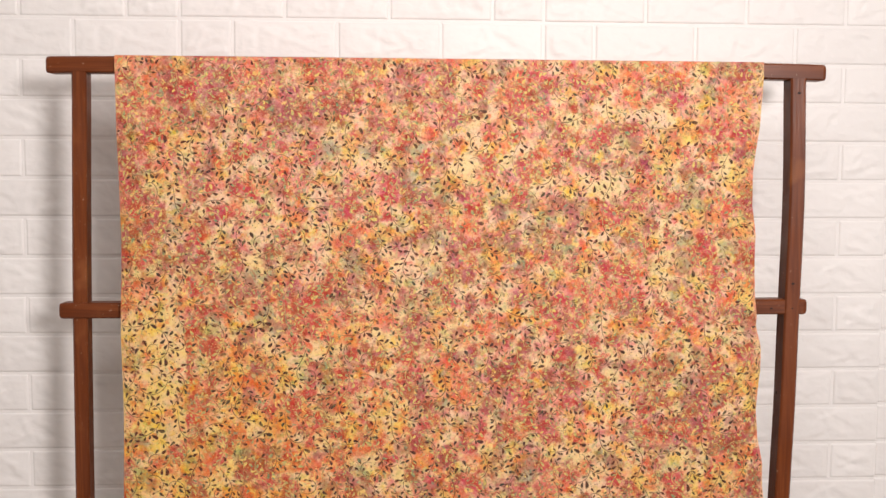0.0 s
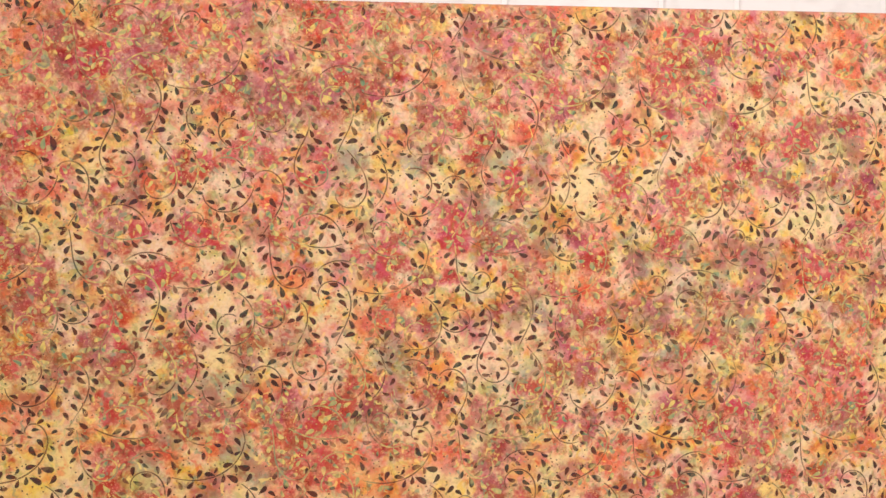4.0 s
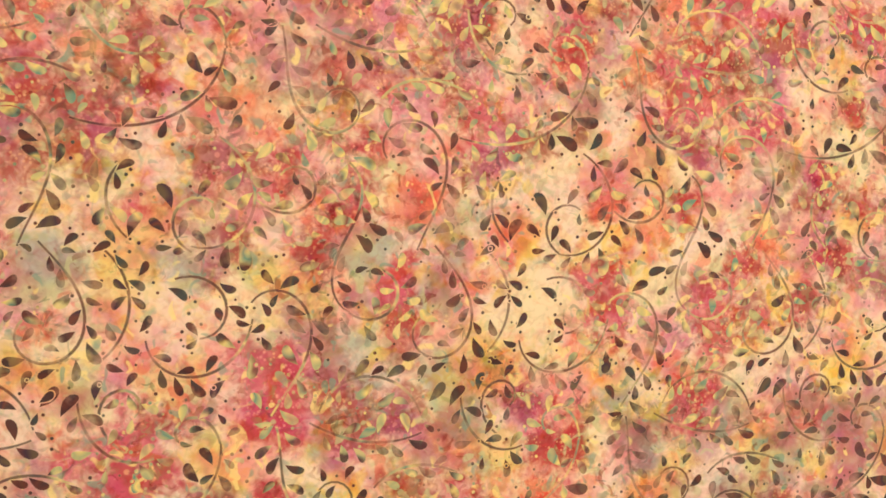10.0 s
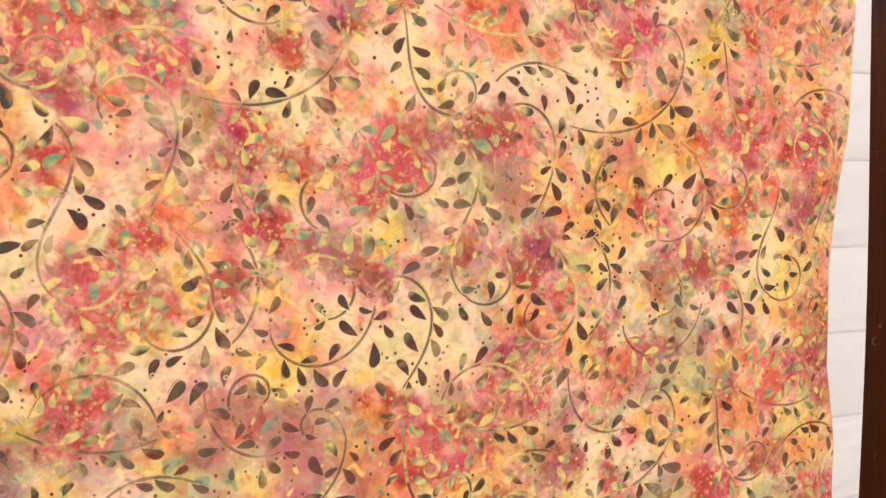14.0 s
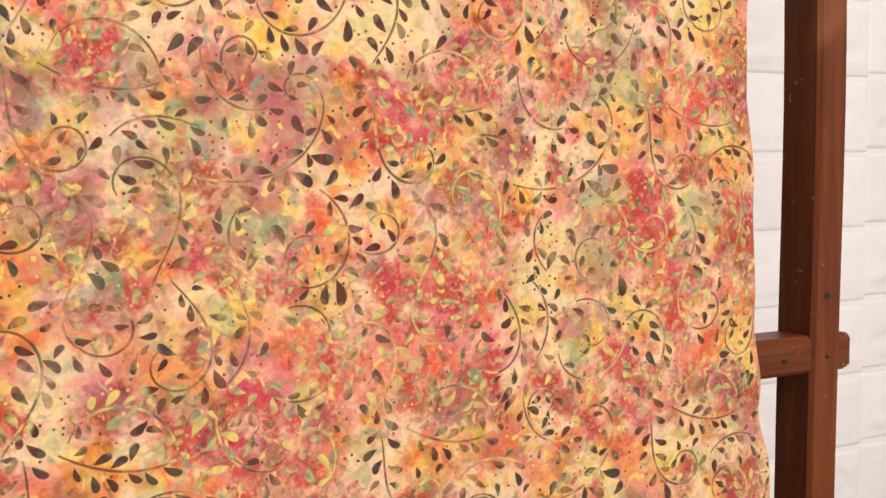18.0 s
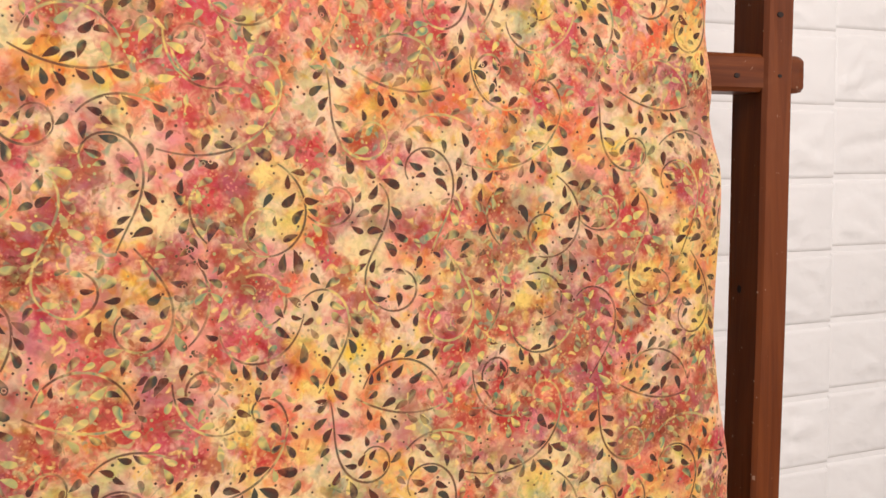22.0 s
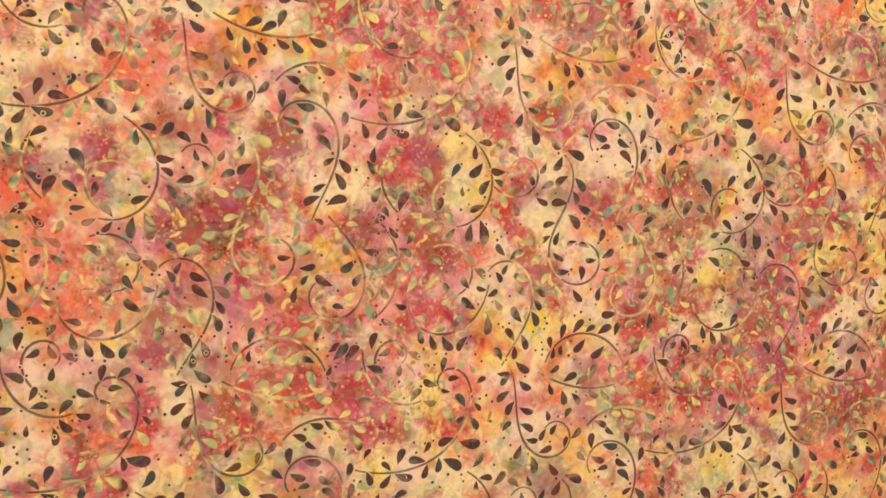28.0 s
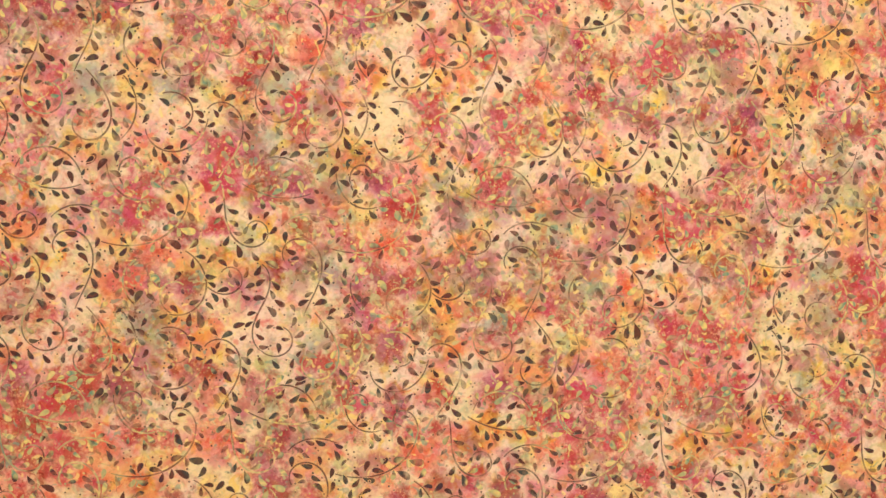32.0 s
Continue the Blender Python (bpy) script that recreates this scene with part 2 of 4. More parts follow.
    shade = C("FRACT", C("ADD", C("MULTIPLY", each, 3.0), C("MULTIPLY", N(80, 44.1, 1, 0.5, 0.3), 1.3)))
    dark = ramp(nodes, links, shade, [(0.0, srgb(56, 27, 29)), (0.14, srgb(91, 44, 32)), (0.28, srgb(65, 38, 35)), (0.42, srgb(50, 59, 54)), (0.55, srgb(91, 72, 47)), (0.68, srgb(56, 36, 47)), (0.80, srgb(101, 50, 37)), (0.90, srgb(56, 44, 40)), (1.0, srgb(56, 27, 29))])
    pale = ramp(nodes, links, C("FRACT", C("ADD", shade, 0.37)), [(0.0, srgb(160, 158, 104)), (0.2, srgb(226, 194, 106)), (0.36, srgb(98, 132, 104)), (0.52, srgb(182, 168, 106)), (0.66, srgb(118, 66, 56)), (0.74, srgb(136, 136, 98)), (0.86, srgb(220, 190, 114)), (1.0, srgb(160, 158, 104))])
    turn = C("ADD", C("SUBTRACT", C("MULTIPLY", hot, 1.1), C("MULTIPLY", fresh, 0.12)), C("MULTIPLY_ADD", N(60, 52.0, 3), 1.2, -0.6))
    turn = C("ADD", turn, C("MULTIPLY_ADD", each, 0.6, -0.3))
    turn = step(nodes, links, turn, 0.26, 0.56)
    print_colour = blend(nodes, links, turn, dark, pale)
    # the ink took unevenly: strong round the pale pools, thin where the dyes are deep
    fade = C("MULTIPLY_ADD", step(nodes, links, N(62, 60.3, 3, 0.55), 0.36, 0.54), 0.50, C("MULTIPLY_ADD", fresh, 0.20, C("MULTIPLY_ADD", turn, 0.14, 0.30)))
    fade = C("ADD", fade, C("MULTIPLY", C("ADD", share["cream"], C("MULTIPLY", share["yellow"], 0.6)), 0.50))
    fade = C("MINIMUM", fade, 0.96)
    # a pale line where the wax kept the dye off
    ground = blend(nodes, links, C("MULTIPLY", step(nodes, links, ink, 0.05, 0.5), 0.07), ground, srgb(232, 196, 128))
    cover = C("MULTIPLY", step(nodes, links, ink, 0.30, 1.0), fade)
    colour = blend(nodes, links, cover, ground, print_colour)
    links.new(colour, bsdf.inputs["Base Color"])
    bsdf.inputs["Roughness"].default_value = 0.85
    bsdf.inputs["Specular IOR Level"].default_value = 0.2
    b = nodes.new("ShaderNodeBump")
    b.inputs["Strength"].default_value, b.inputs["Distance"].default_value = 0.12, 0.002
    links.new(noise_node(nodes, links, shifted(nodes, links, raw, (0, 0, 0), (1, 1, 0.45)), 30, 3), b.inputs["Height"])
    links.new(b.outputs[0], bsdf.inputs["Normal"])
    return m


FOAM = foam_material()
WOOD_X = wood_material("stained_wood_rail", "x")
WOOD_Z = wood_material("stained_wood_post", "z")
BATIK = batik_material()
PLASTER = plain_material("white_plaster", (0.78, 0.75, 0.72), 0.7)
FLOOR = plain_material("grey_floor_tile", (0.42, 0.38, 0.34), 0.4, 0.12, 3.0)
PEG = plain_material("dark_peg_hole", (0.018, 0.008, 0.005), 0.8, 0.3, 200)


# ---- mesh helpers ----
def part(name, bm, mat, parent=None, label="", smooth=True):
    me = bpy.data.meshes.new(name)
    bm.to_mesh(me)
    bm.free()
    me.materials.append(mat)
    if smooth:
        me.shade_smooth()
    ob = new(name, me)
    ob.parent = parent
    if label:
        ob["label"] = label
    return ob


def box(bm, x0, x1, y0, y1, z0, z1, bevel=0.0, segments=2):
    verts = bmesh.ops.create_cube(bm, size=1.0)["verts"]
    for v in verts:
        v.co = ((x0 + x1) / 2 + v.co.x * (x1 - x0), (y0 + y1) / 2 + v.co.y * (y1 - y0), (z0 + z1) / 2 + v.co.z * (z1 - z0))
    if bevel:
        edges = list({e for v in verts for e in v.link_edges})
        bmesh.ops.bevel(bm, geom=edges, offset=bevel, segments=segments, profile=0.5, affect="EDGES")
    return bm


def mesh_object(name, verts, faces, mat, parent=None, smooth=True):
    me = bpy.data.meshes.new(name)
    me.from_pydata(verts, [], faces)
    me.materials.append(mat)
    if smooth:
        me.shade_smooth()
    ob = new(name, me)
    ob.parent = parent
    return ob


# ---- room ----
WALL_Y = 1.892
ROOM = (-2.3, 2.5, -2.4, 2.65)  # x from, x to, y from, ceiling


def slab(name, dims, mat, label, category):
    ob = part(name, box(bmesh.new(), *dims), mat, smooth=False)
    return tagged(ob, label, category, kind="structure")


slab("floor", (ROOM[0], ROOM[1], ROOM[2], WALL_Y + 0.1, -0.1, 0.0), FLOOR, "plain grey tiled studio floor", "floor")
slab("ceiling", (ROOM[0], ROOM[1], ROOM[2], WALL_Y + 0.1, ROOM[3], ROOM[3] + 0.1), PLASTER, "plain white plaster ceiling", "ceiling")
slab("wall_west", (ROOM[0] - 0.1, ROOM[0], ROOM[2], WALL_Y + 0.1, -0.1, ROOM[3] + 0.1), PLASTER, "plain white plaster side wall", "wall")
slab("wall_east", (ROOM[1], ROOM[1] + 0.1, ROOM[2], WALL_Y + 0.1, -0.1, ROOM[3] + 0.1), PLASTER, "plain white plaster side wall", "wall")
slab("wall_south", (ROOM[0] - 0.1, ROOM[1] + 0.1, ROOM[2] - 0.1, ROOM[2], -0.1, ROOM[3] + 0.1), PLASTER, "plain white plaster wall behind", "wall")
wall_north = slab("wall_north", (ROOM[0], ROOM[1], WALL_Y, WALL_Y + 0.1, 0.0, ROOM[3]), FOAM, "white embossed foam brick panels with pillowed joints", "wall")


# ---- clothes rack ----
def sweep_box(bm, rings, bevel=0.003):
    """A bar through rings of (centre, half width, half depth, axis): corners cut by the bevel."""
    loops = []
    for (cx, cy, cz), a, b, axis in rings:
        loop = []
        for sa, sb in ((1, 1), (-1, 1), (-1, -1), (1, -1)):
            for k in (0, 1):
                first = (k == 0) == (sa * sb > 0)
                da, db = (a, b - bevel) if first else (a - bevel, b)
                u, w = sa * da, sb * db
                loop.append(bm.verts.new((cx + u, cy + w, cz) if axis == "z" else (cx, cy + w, cz + u)))
        loops.append(loop)
    for l0, l1 in zip(loops, loops[1:]):
        for i in range(8):
            bm.faces.new((l0[i], l0[(i + 1) % 8], l1[(i + 1) % 8], l1[i]))
    bm.faces.new(loops[0])
    bm.faces.new(loops[-1])
    bmesh.ops.recalc_face_normals(bm, faces=bm.faces)
    return bm


def post_rings(profile, half, depth_mid, half_depth):
    zs = np.linspace(0.03, 1.5114, 34)
    px = np.interp(zs, [p[0] for p in profile], [p[1] for p in profile])
    px = np.convolve(np.pad(px, 1, mode="edge"), np.ones(3) / 3, "valid")
    return [((x, depth_mid, z), half, half_depth, "z") for x, z in zip(px, zs)]


rack = tagged(new("garment_rack"), "reddish-brown stained wooden display rack, worn, standing before the brick wall", "rack")
RACK_Y = 1.685
POST_L = ((0.0, -0.5405), (0.79, -0.5370), (1.156, -0.5336), (1.51, -0.5260))
POST_R = ((0.0, 0.6900), (0.68, 0.6968), (0.95, 0.7045), (1.05, 0.7048), (1.17, 0.7066), (1.25, 0.7082), (1.32, 0.7086), (1.44, 0.7055), (1.51, 0.7030))
part("post", sweep_box(bmesh.new(), post_rings(POST_L, 0.0124, RACK_Y + 0.0155, 0.0155)), WOOD_Z, rack, smooth=False)
part("post", sweep_box(bmesh.new(), post_rings([(z, x - 0.002) for z, x in POST_R], 0.0137, RACK_Y + 0.0125, 0.0185)), WOOD_Z, rack, smooth=False)


def bar_rings(xs, mid, drop, half_h, y, half_d, round_end):
    rings = []
    x0, x1 = xs
    for i, x in enumerate(np.concatenate([[x0, x0 + round_end * 0.3, x0 + round_end], np.linspace(x0 + 0.05, x1 - 0.05, 22), [x1 - round_end, x1 - round_end * 0.3, x1]])):
        e = min(x - x0, x1 - x)
        k = 0.80 if e < 1e-6 else (0.93 if e < round_end * 0.5 else 1.0)
        sag = drop * (abs(x - 0.086) / 0.67) ** 4
        rings.append(((float(x), y, mid - sag + 0.0004 * math.sin(x * 21)), half_h * k, half_d * k, "x"))
    return rings


part("top_bar", sweep_box(bmesh.new(), bar_rings((-0.5805, 0.7525), 1.5246, 0.003, 0.0138, RACK_Y + 0.0158, 0.0165, 0.006)), WOOD_X, rack, smooth=False)
part("middle_rail", sweep_box(bmesh.new(), [((c[0], c[1], c[2] + 0.0048 * (c[0] + 0.565) / 1.29), a, b, ax) for (c, a, b, ax) in bar_rings((-0.5680, 0.7312), 1.1070, 0.0, 0.0135, RACK_Y + 0.0118, 0.0155, 0.007)]), WOOD_X, rack, smooth=False)
for x in (-0.5365, 0.690):
    part("foot", box(bmesh.new(), x - 0.02, x + 0.02, RACK_Y - 0.14, RACK_Y + 0.18, 0.0, 0.045, 0.006), WOOD_X, rack)


def peg(x, y, z, r, side=False):
    bm = bmesh.new()
    bmesh.ops.create_cone(bm, cap_ends=True, segments=9, radius1=r, radius2=r * 0.8, depth=0.0016)
    turn = pose(x, y, z, 0, 90, 0) if side else pose(x, y, z, 90, 0, 0)
    bmesh.ops.transform(bm, matrix=turn @ Matrix.Diagonal((1.3, 0.9, 1, 1)), verts=bm.verts)
    return part("peg_hole", bm, PEG, rack, "dark nail hole", smooth=False)


peg(0.7030, RACK_Y - 0.006, 1.1535, 0.0026)
peg(0.7030, RACK_Y - 0.006, 1.486, 0.0026)
peg(0.7035, RACK_Y - 0.006, 1.110, 0.0016)
peg(0.6665, RACK_Y - 0.0037, 1.1094, 0.0023)
peg(0.6888, RACK_Y + 0.016, 0.954, 0.0024, True)
peg(0.7345, RACK_Y + 0.0005, 1.519, 0.0016)

# ---- batik cloth ----
POOLS = {"cream": [], "yellow": [], "orange": [], "red": [], "brick": [], "violet": [], "green": []}


def pool(dye_name, radius, places):
    """Pools of one dye of that radius at (x, z), all in mm."""
    POOLS[dye_name] += [(x, z, radius) for x, z in places]


pool("cream", 9, [(349, 1529), (-267, 1523), (524, 1517), (-423, 1507), (520, 1493), (-39, 1478), (-162, 1458), (350, 1458), (-53, 1455), (-284, 1453), (365, 1453), (-387, 1452), (166, 1442), (-364, 1438), (414, 1435), (302, 1434), (200, 1433), (138, 1432), (-134, 1421), (-101, 1421), (458, 1416), (-219, 1406), (-285, 1401), (-91, 1398), (444, 1396), (162, 1390), (220, 1385), (-63, 1369), (-30, 1369), (191, 1366), (578, 1363), (-15, 1350), (568, 1344), (411, 1338), (42, 1336), (-281, 1330), (260, 1323), (-403, 1315), (255, 1309), (-111, 1307), (-39, 1307), (-286, 1306), (-305, 1302)])
pool("cream", 9, [(-380, 1301), (-49, 1293), (-244, 1288), (-328, 1287), (42, 1284), (-366, 1282), (4, 1279), (-282, 1259), (-149, 1259), (-6, 1255), (231, 1255), (373, 1251), (487, 1246), (-225, 1245), (-116, 1245), (91, 1245), (452, 1241), (-92, 1240), (359, 1236), (-135, 1235), (-306, 1230), (567, 1217), (-106, 1216), (-367, 1216), (62, 1216), (-221, 1211), (-6, 1211), (76, 1211), (355, 1207), (-116, 1206), (578, 1202), (57, 1197), (-391, 1192), (-292, 1192), (257, 1187), (-368, 1182), (-406, 1177), (-434, 1177), (-354, 1177), (583, 1177), (154, 1168), (247, 1168), (444, 1163)])
pool("cream", 9, [(-297, 1148), (4, 1148), (569, 1148), (48, 1143), (-255, 1139), (-59, 1138), (534, 1138), (155, 1133), (445, 1128), (470, 1128), (-312, 1119), (-136, 1114), (43, 1114), (179, 1114), (223, 1114), (-374, 1100), (461, 1098), (-412, 1096), (357, 1094), (-440, 1091), (-260, 1090), (476, 1088), (372, 1084), (-379, 1081), (101, 1080), (234, 1079), (-30, 1070), (204, 1069), (357, 1069), (-398, 1062), (82, 1060), (592, 1058), (502, 1058), (-136, 1056), (-5, 1055), (437, 1054), (-394, 1042), (-337, 1042), (-93, 1041), (577, 1038), (170, 1035), (407, 1034), (383, 1034)])
pool("cream", 9, [(457, 1034), (-155, 1027), (-117, 1026), (-389, 1023), (523, 1018), (588, 1018), (-432, 1013), (-318, 1013), (523, 1003), (-30, 1001), (373, 999), (508, 998), (58, 991), (-5, 991), (344, 989), (-165, 982), (489, 978), (-54, 967), (-5, 957), (394, 954), (-410, 950), (-69, 947), (-49, 947), (166, 946), (610, 942), (-136, 938), (490, 938), (92, 936), (585, 932), (-291, 929), (-93, 928), (500, 928), (-35, 927), (375, 924), (475, 923), (-267, 919), (34, 917), (102, 916), (176, 910), (365, 904), (390, 904), (-439, 901), (-411, 900)])
pool("cream", 9, [(-315, 900), (-161, 893), (-363, 890), (-112, 888), (-10, 887), (103, 886), (-122, 883), (88, 881), (546, 877), (-219, 874), (381, 874), (-344, 870), (321, 864), (157, 861), (346, 859), (426, 858), (177, 850), (537, 847), (-426, 846), (608, 846), (-69, 838), (197, 830), (361, 828), (482, 827), (-393, 826), (548, 826), (-292, 825), (-108, 818), (-311, 815), (-268, 815), (252, 809), (172, 805), (-25, 802), (-398, 796), (19, 792), (-220, 789), (453, 781), (187, 777), (437, 774), (433, 757), (296, 735), (452, 720)])
pool("cream", 13, [(276, 1529), (-444, 1518), (127, 1518), (-6, 1516), (118, 1494), (-148, 1468), (448, 1440), (467, 1440), (428, 1435), (-396, 1428), (-58, 1421), (-115, 1412), (143, 1409), (-346, 1382), (119, 1361), (-215, 1359), (-252, 1354), (479, 1353), (124, 1337), (372, 1328), (343, 1323), (387, 1319), (240, 1318), (357, 1314), (182, 1308), (-130, 1302), (-201, 1292), (467, 1261), (-296, 1249), (-244, 1245), (325, 1236), (-391, 1220), (-230, 1197), (33, 1192), (454, 1192), (-173, 1182), (23, 1182), (48, 1177), (-159, 1172), (469, 1167), (-368, 1163), (130, 1148), (-402, 1129), (116, 1084), (561, 1078), (-217, 1061), (-121, 1046)])
pool("cream", 13, [(422, 1044), (512, 1033), (-361, 1027), (328, 1024), (254, 1020), (-170, 1017), (-337, 1008), (-418, 994), (388, 994), (-380, 993), (-409, 979), (-371, 974), (-391, 945), (409, 944), (9, 937), (4, 917), (-372, 905), (-229, 899), (-402, 866), (296, 859), (507, 852), (-44, 847), (416, 843), (14, 827), (192, 815), (-147, 814), (-384, 801), (332, 798), (357, 798), (-307, 795), (242, 775), (296, 770), (355, 768), (517, 764), (217, 762), (624, 755), (321, 751), (496, 751), (547, 750), (476, 742), (513, 731), (573, 717), (403, 712), (426, 705), (480, 702), (504, 695)])
pool("green", 9, [(363, 1534), (185, 1523), (84, 1522), (15, 1521), (37, 1521), (-330, 1513), (-293, 1499), (56, 1474), (152, 1461), (-252, 1429), (268, 1424), (42, 1389), (80, 1389), (-49, 1384), (-306, 1382), (420, 1382), (361, 1377), (76, 1365), (-309, 1358), (401, 1338), (514, 1329), (-92, 1321), (-196, 1316), (530, 1310), (236, 1304), (90, 1303), (168, 1303), (18, 1298), (515, 1295), (540, 1290), (187, 1289), (506, 1285), (-357, 1278), (442, 1275), (91, 1274), (187, 1270), (261, 1265), (432, 1261)])
pool("green", 9, [(14, 1255), (305, 1251), (241, 1250), (159, 1231), (-433, 1230), (246, 1221), (300, 1216), (286, 1216), (568, 1187), (218, 1182), (-54, 1182), (508, 1182), (-297, 1177), (67, 1172), (316, 1172), (-207, 1168), (-283, 1168), (272, 1168), (-216, 1158), (28, 1158), (57, 1138), (-102, 1134), (490, 1133), (253, 1128), (317, 1128), (33, 1119), (-279, 1115), (72, 1114), (48, 1099), (586, 1098), (-227, 1095), (-322, 1086), (204, 1084), (-422, 1057), (-256, 1051), (527, 1033), (-328, 1022), (146, 1020)])
pool("green", 9, [(488, 1019), (-451, 1013), (383, 1009), (87, 1001), (453, 999), (-155, 992), (-461, 979), (509, 978), (565, 948), (78, 941), (181, 930), (112, 921), (415, 893), (-344, 890), (-444, 886), (236, 885), (63, 876), (-311, 875), (216, 875), (19, 872), (-340, 845), (547, 842), (172, 840), (386, 838), (492, 832), (-54, 828), (-426, 827), (-436, 797), (-123, 793), (54, 791), (197, 789), (237, 769), (538, 766), (189, 765), (178, 757), (361, 737), (653, 733)])
pool("green", 13, [(568, 1532), (-188, 1508), (540, 1484), (405, 1396), (-110, 1383), (504, 1344), (33, 1332), (76, 1322), (265, 1280), (290, 1280), (81, 1231), (502, 1226), (587, 1212), (-68, 1197), (503, 1197), (-245, 1163), (-217, 1110), (-298, 1090), (-203, 1080), (-308, 1071), (-437, 1028), (-117, 1007), (-107, 992), (-430, 886), (-258, 864), (376, 848), (227, 830), (222, 814), (-113, 803)])
pool("brick", 9, [(622, 1532), (257, 1528), (-213, 1519), (608, 1513), (-372, 1508), (94, 1508), (-115, 1506), (166, 1499), (466, 1497), (491, 1497), (-129, 1482), (42, 1479), (-185, 1472), (-372, 1471), (340, 1467), (210, 1443), (114, 1437), (-115, 1430), (-294, 1429), (620, 1427), (-195, 1425), (-181, 1421), (288, 1410), (13, 1389), (-34, 1388), (562, 1383), (308, 1371), (332, 1367), (386, 1362), (430, 1362), (504, 1353), (352, 1352), (529, 1349), (-454, 1343), (-149, 1340), (-347, 1335), (-186, 1331), (470, 1324), (554, 1315), (-158, 1312), (505, 1310)])
pool("brick", 9, [(119, 1308), (-441, 1306), (-413, 1306), (-53, 1303), (250, 1299), (38, 1298), (358, 1294), (397, 1280), (541, 1280), (615, 1276), (-343, 1275), (-385, 1273), (-296, 1268), (62, 1264), (-34, 1264), (442, 1251), (271, 1246), (178, 1241), (571, 1241), (-197, 1240), (-447, 1230), (-58, 1226), (-30, 1226), (33, 1226), (134, 1226), (193, 1226), (418, 1217), (-348, 1216), (203, 1216), (227, 1216), (-452, 1201), (-173, 1197), (203, 1197), (276, 1197), (350, 1192), (-330, 1187), (159, 1182), (623, 1182), (578, 1172), (130, 1168), (-49, 1168)])
pool("brick", 9, [(262, 1158), (-397, 1153), (-316, 1153), (-25, 1153), (385, 1153), (-169, 1148), (-83, 1148), (-44, 1148), (-278, 1144), (-236, 1144), (228, 1133), (-264, 1129), (-217, 1129), (262, 1123), (135, 1114), (570, 1113), (322, 1108), (485, 1103), (-360, 1100), (302, 1099), (621, 1098), (38, 1094), (14, 1080), (392, 1064), (-332, 1061), (-318, 1061), (318, 1059), (224, 1045), (627, 1043), (102, 1035), (308, 1034), (-20, 1031), (9, 1026), (131, 1025), (477, 1024), (608, 1023), (-313, 1022), (-107, 1021), (58, 1021), (205, 1020), (313, 1019)])
pool("brick", 9, [(463, 1019), (543, 1018), (-131, 1017), (170, 1010), (-442, 1008), (588, 1008), (205, 1000), (304, 1000), (29, 996), (488, 994), (553, 993), (359, 989), (473, 989), (-309, 983), (284, 980), (549, 978), (136, 976), (24, 971), (215, 970), (514, 968), (-314, 959), (534, 958), (590, 958), (-117, 957), (24, 956), (171, 955), (474, 953), (-343, 949), (34, 946), (260, 945), (334, 944), (439, 944), (540, 943), (161, 941), (68, 936), (515, 923), (611, 922), (626, 917), (500, 913), (-44, 912), (191, 905)])
pool("brick", 9, [(-156, 898), (546, 897), (486, 893), (627, 892), (271, 890), (181, 885), (286, 884), (431, 883), (612, 882), (122, 881), (-108, 873), (527, 867), (451, 863), (562, 857), (582, 856), (461, 847), (103, 846), (-229, 844), (306, 839), (182, 830), (447, 827), (-263, 825), (-215, 824), (629, 820), (-44, 812), (113, 811), (-229, 804), (-336, 796), (163, 795), (237, 794), (-74, 793), (407, 792), (232, 784), (404, 773), (464, 772), (277, 737), (186, 733), (426, 726), (574, 702), (644, 694)])
pool("brick", 13, [(593, 1522), (-283, 1513), (80, 1498), (267, 1495), (-312, 1485), (267, 1481), (253, 1481), (-67, 1478), (233, 1476), (75, 1475), (-303, 1467), (-321, 1457), (-214, 1449), (-171, 1449), (-134, 1449), (99, 1432), (-34, 1431), (-20, 1422), (399, 1420), (375, 1415), (602, 1378), (-453, 1362), (240, 1347), (23, 1322), (-333, 1311), (604, 1310), (57, 1308), (421, 1304), (615, 1295), (-215, 1278), (-320, 1254), (251, 1241), (408, 1236), (110, 1226), (-278, 1206), (-202, 1206), (608, 1197), (101, 1168), (-259, 1144), (-188, 1139), (23, 1138), (77, 1138), (-73, 1134), (-174, 1129)])
pool("brick", 13, [(213, 1128), (406, 1113), (605, 1103), (-179, 1090), (24, 1090), (382, 1059), (24, 1055), (136, 1040), (612, 1038), (-35, 1036), (219, 1025), (-227, 1012), (180, 1000), (264, 1000), (423, 999), (190, 990), (314, 980), (449, 969), (379, 969), (39, 966), (525, 938), (536, 908), (526, 903), (-334, 900), (44, 892), (572, 882), (39, 877), (592, 877), (-219, 864), (93, 851), (-248, 835), (-455, 827), (-83, 823), (-345, 816), (39, 816), (635, 805), (-186, 794), (631, 779), (496, 773), (332, 770), (411, 732), (601, 706), (521, 690), (565, 680)])
pool("orange", 9, [(504, 1531), (436, 1530), (291, 1529), (553, 1527), (485, 1516), (195, 1514), (510, 1498), (330, 1496), (574, 1489), (-91, 1487), (185, 1476), (609, 1470), (585, 1460), (438, 1459), (23, 1446), (331, 1439), (234, 1438), (571, 1436), (586, 1421), (419, 1411), (167, 1409), (66, 1408), (454, 1406), (616, 1397), (191, 1395), (254, 1395), (577, 1388), (-332, 1382), (523, 1378), (95, 1375), (-290, 1359), (-252, 1359), (-177, 1359), (-110, 1359), (-191, 1350), (-384, 1349), (153, 1332), (-215, 1321)])
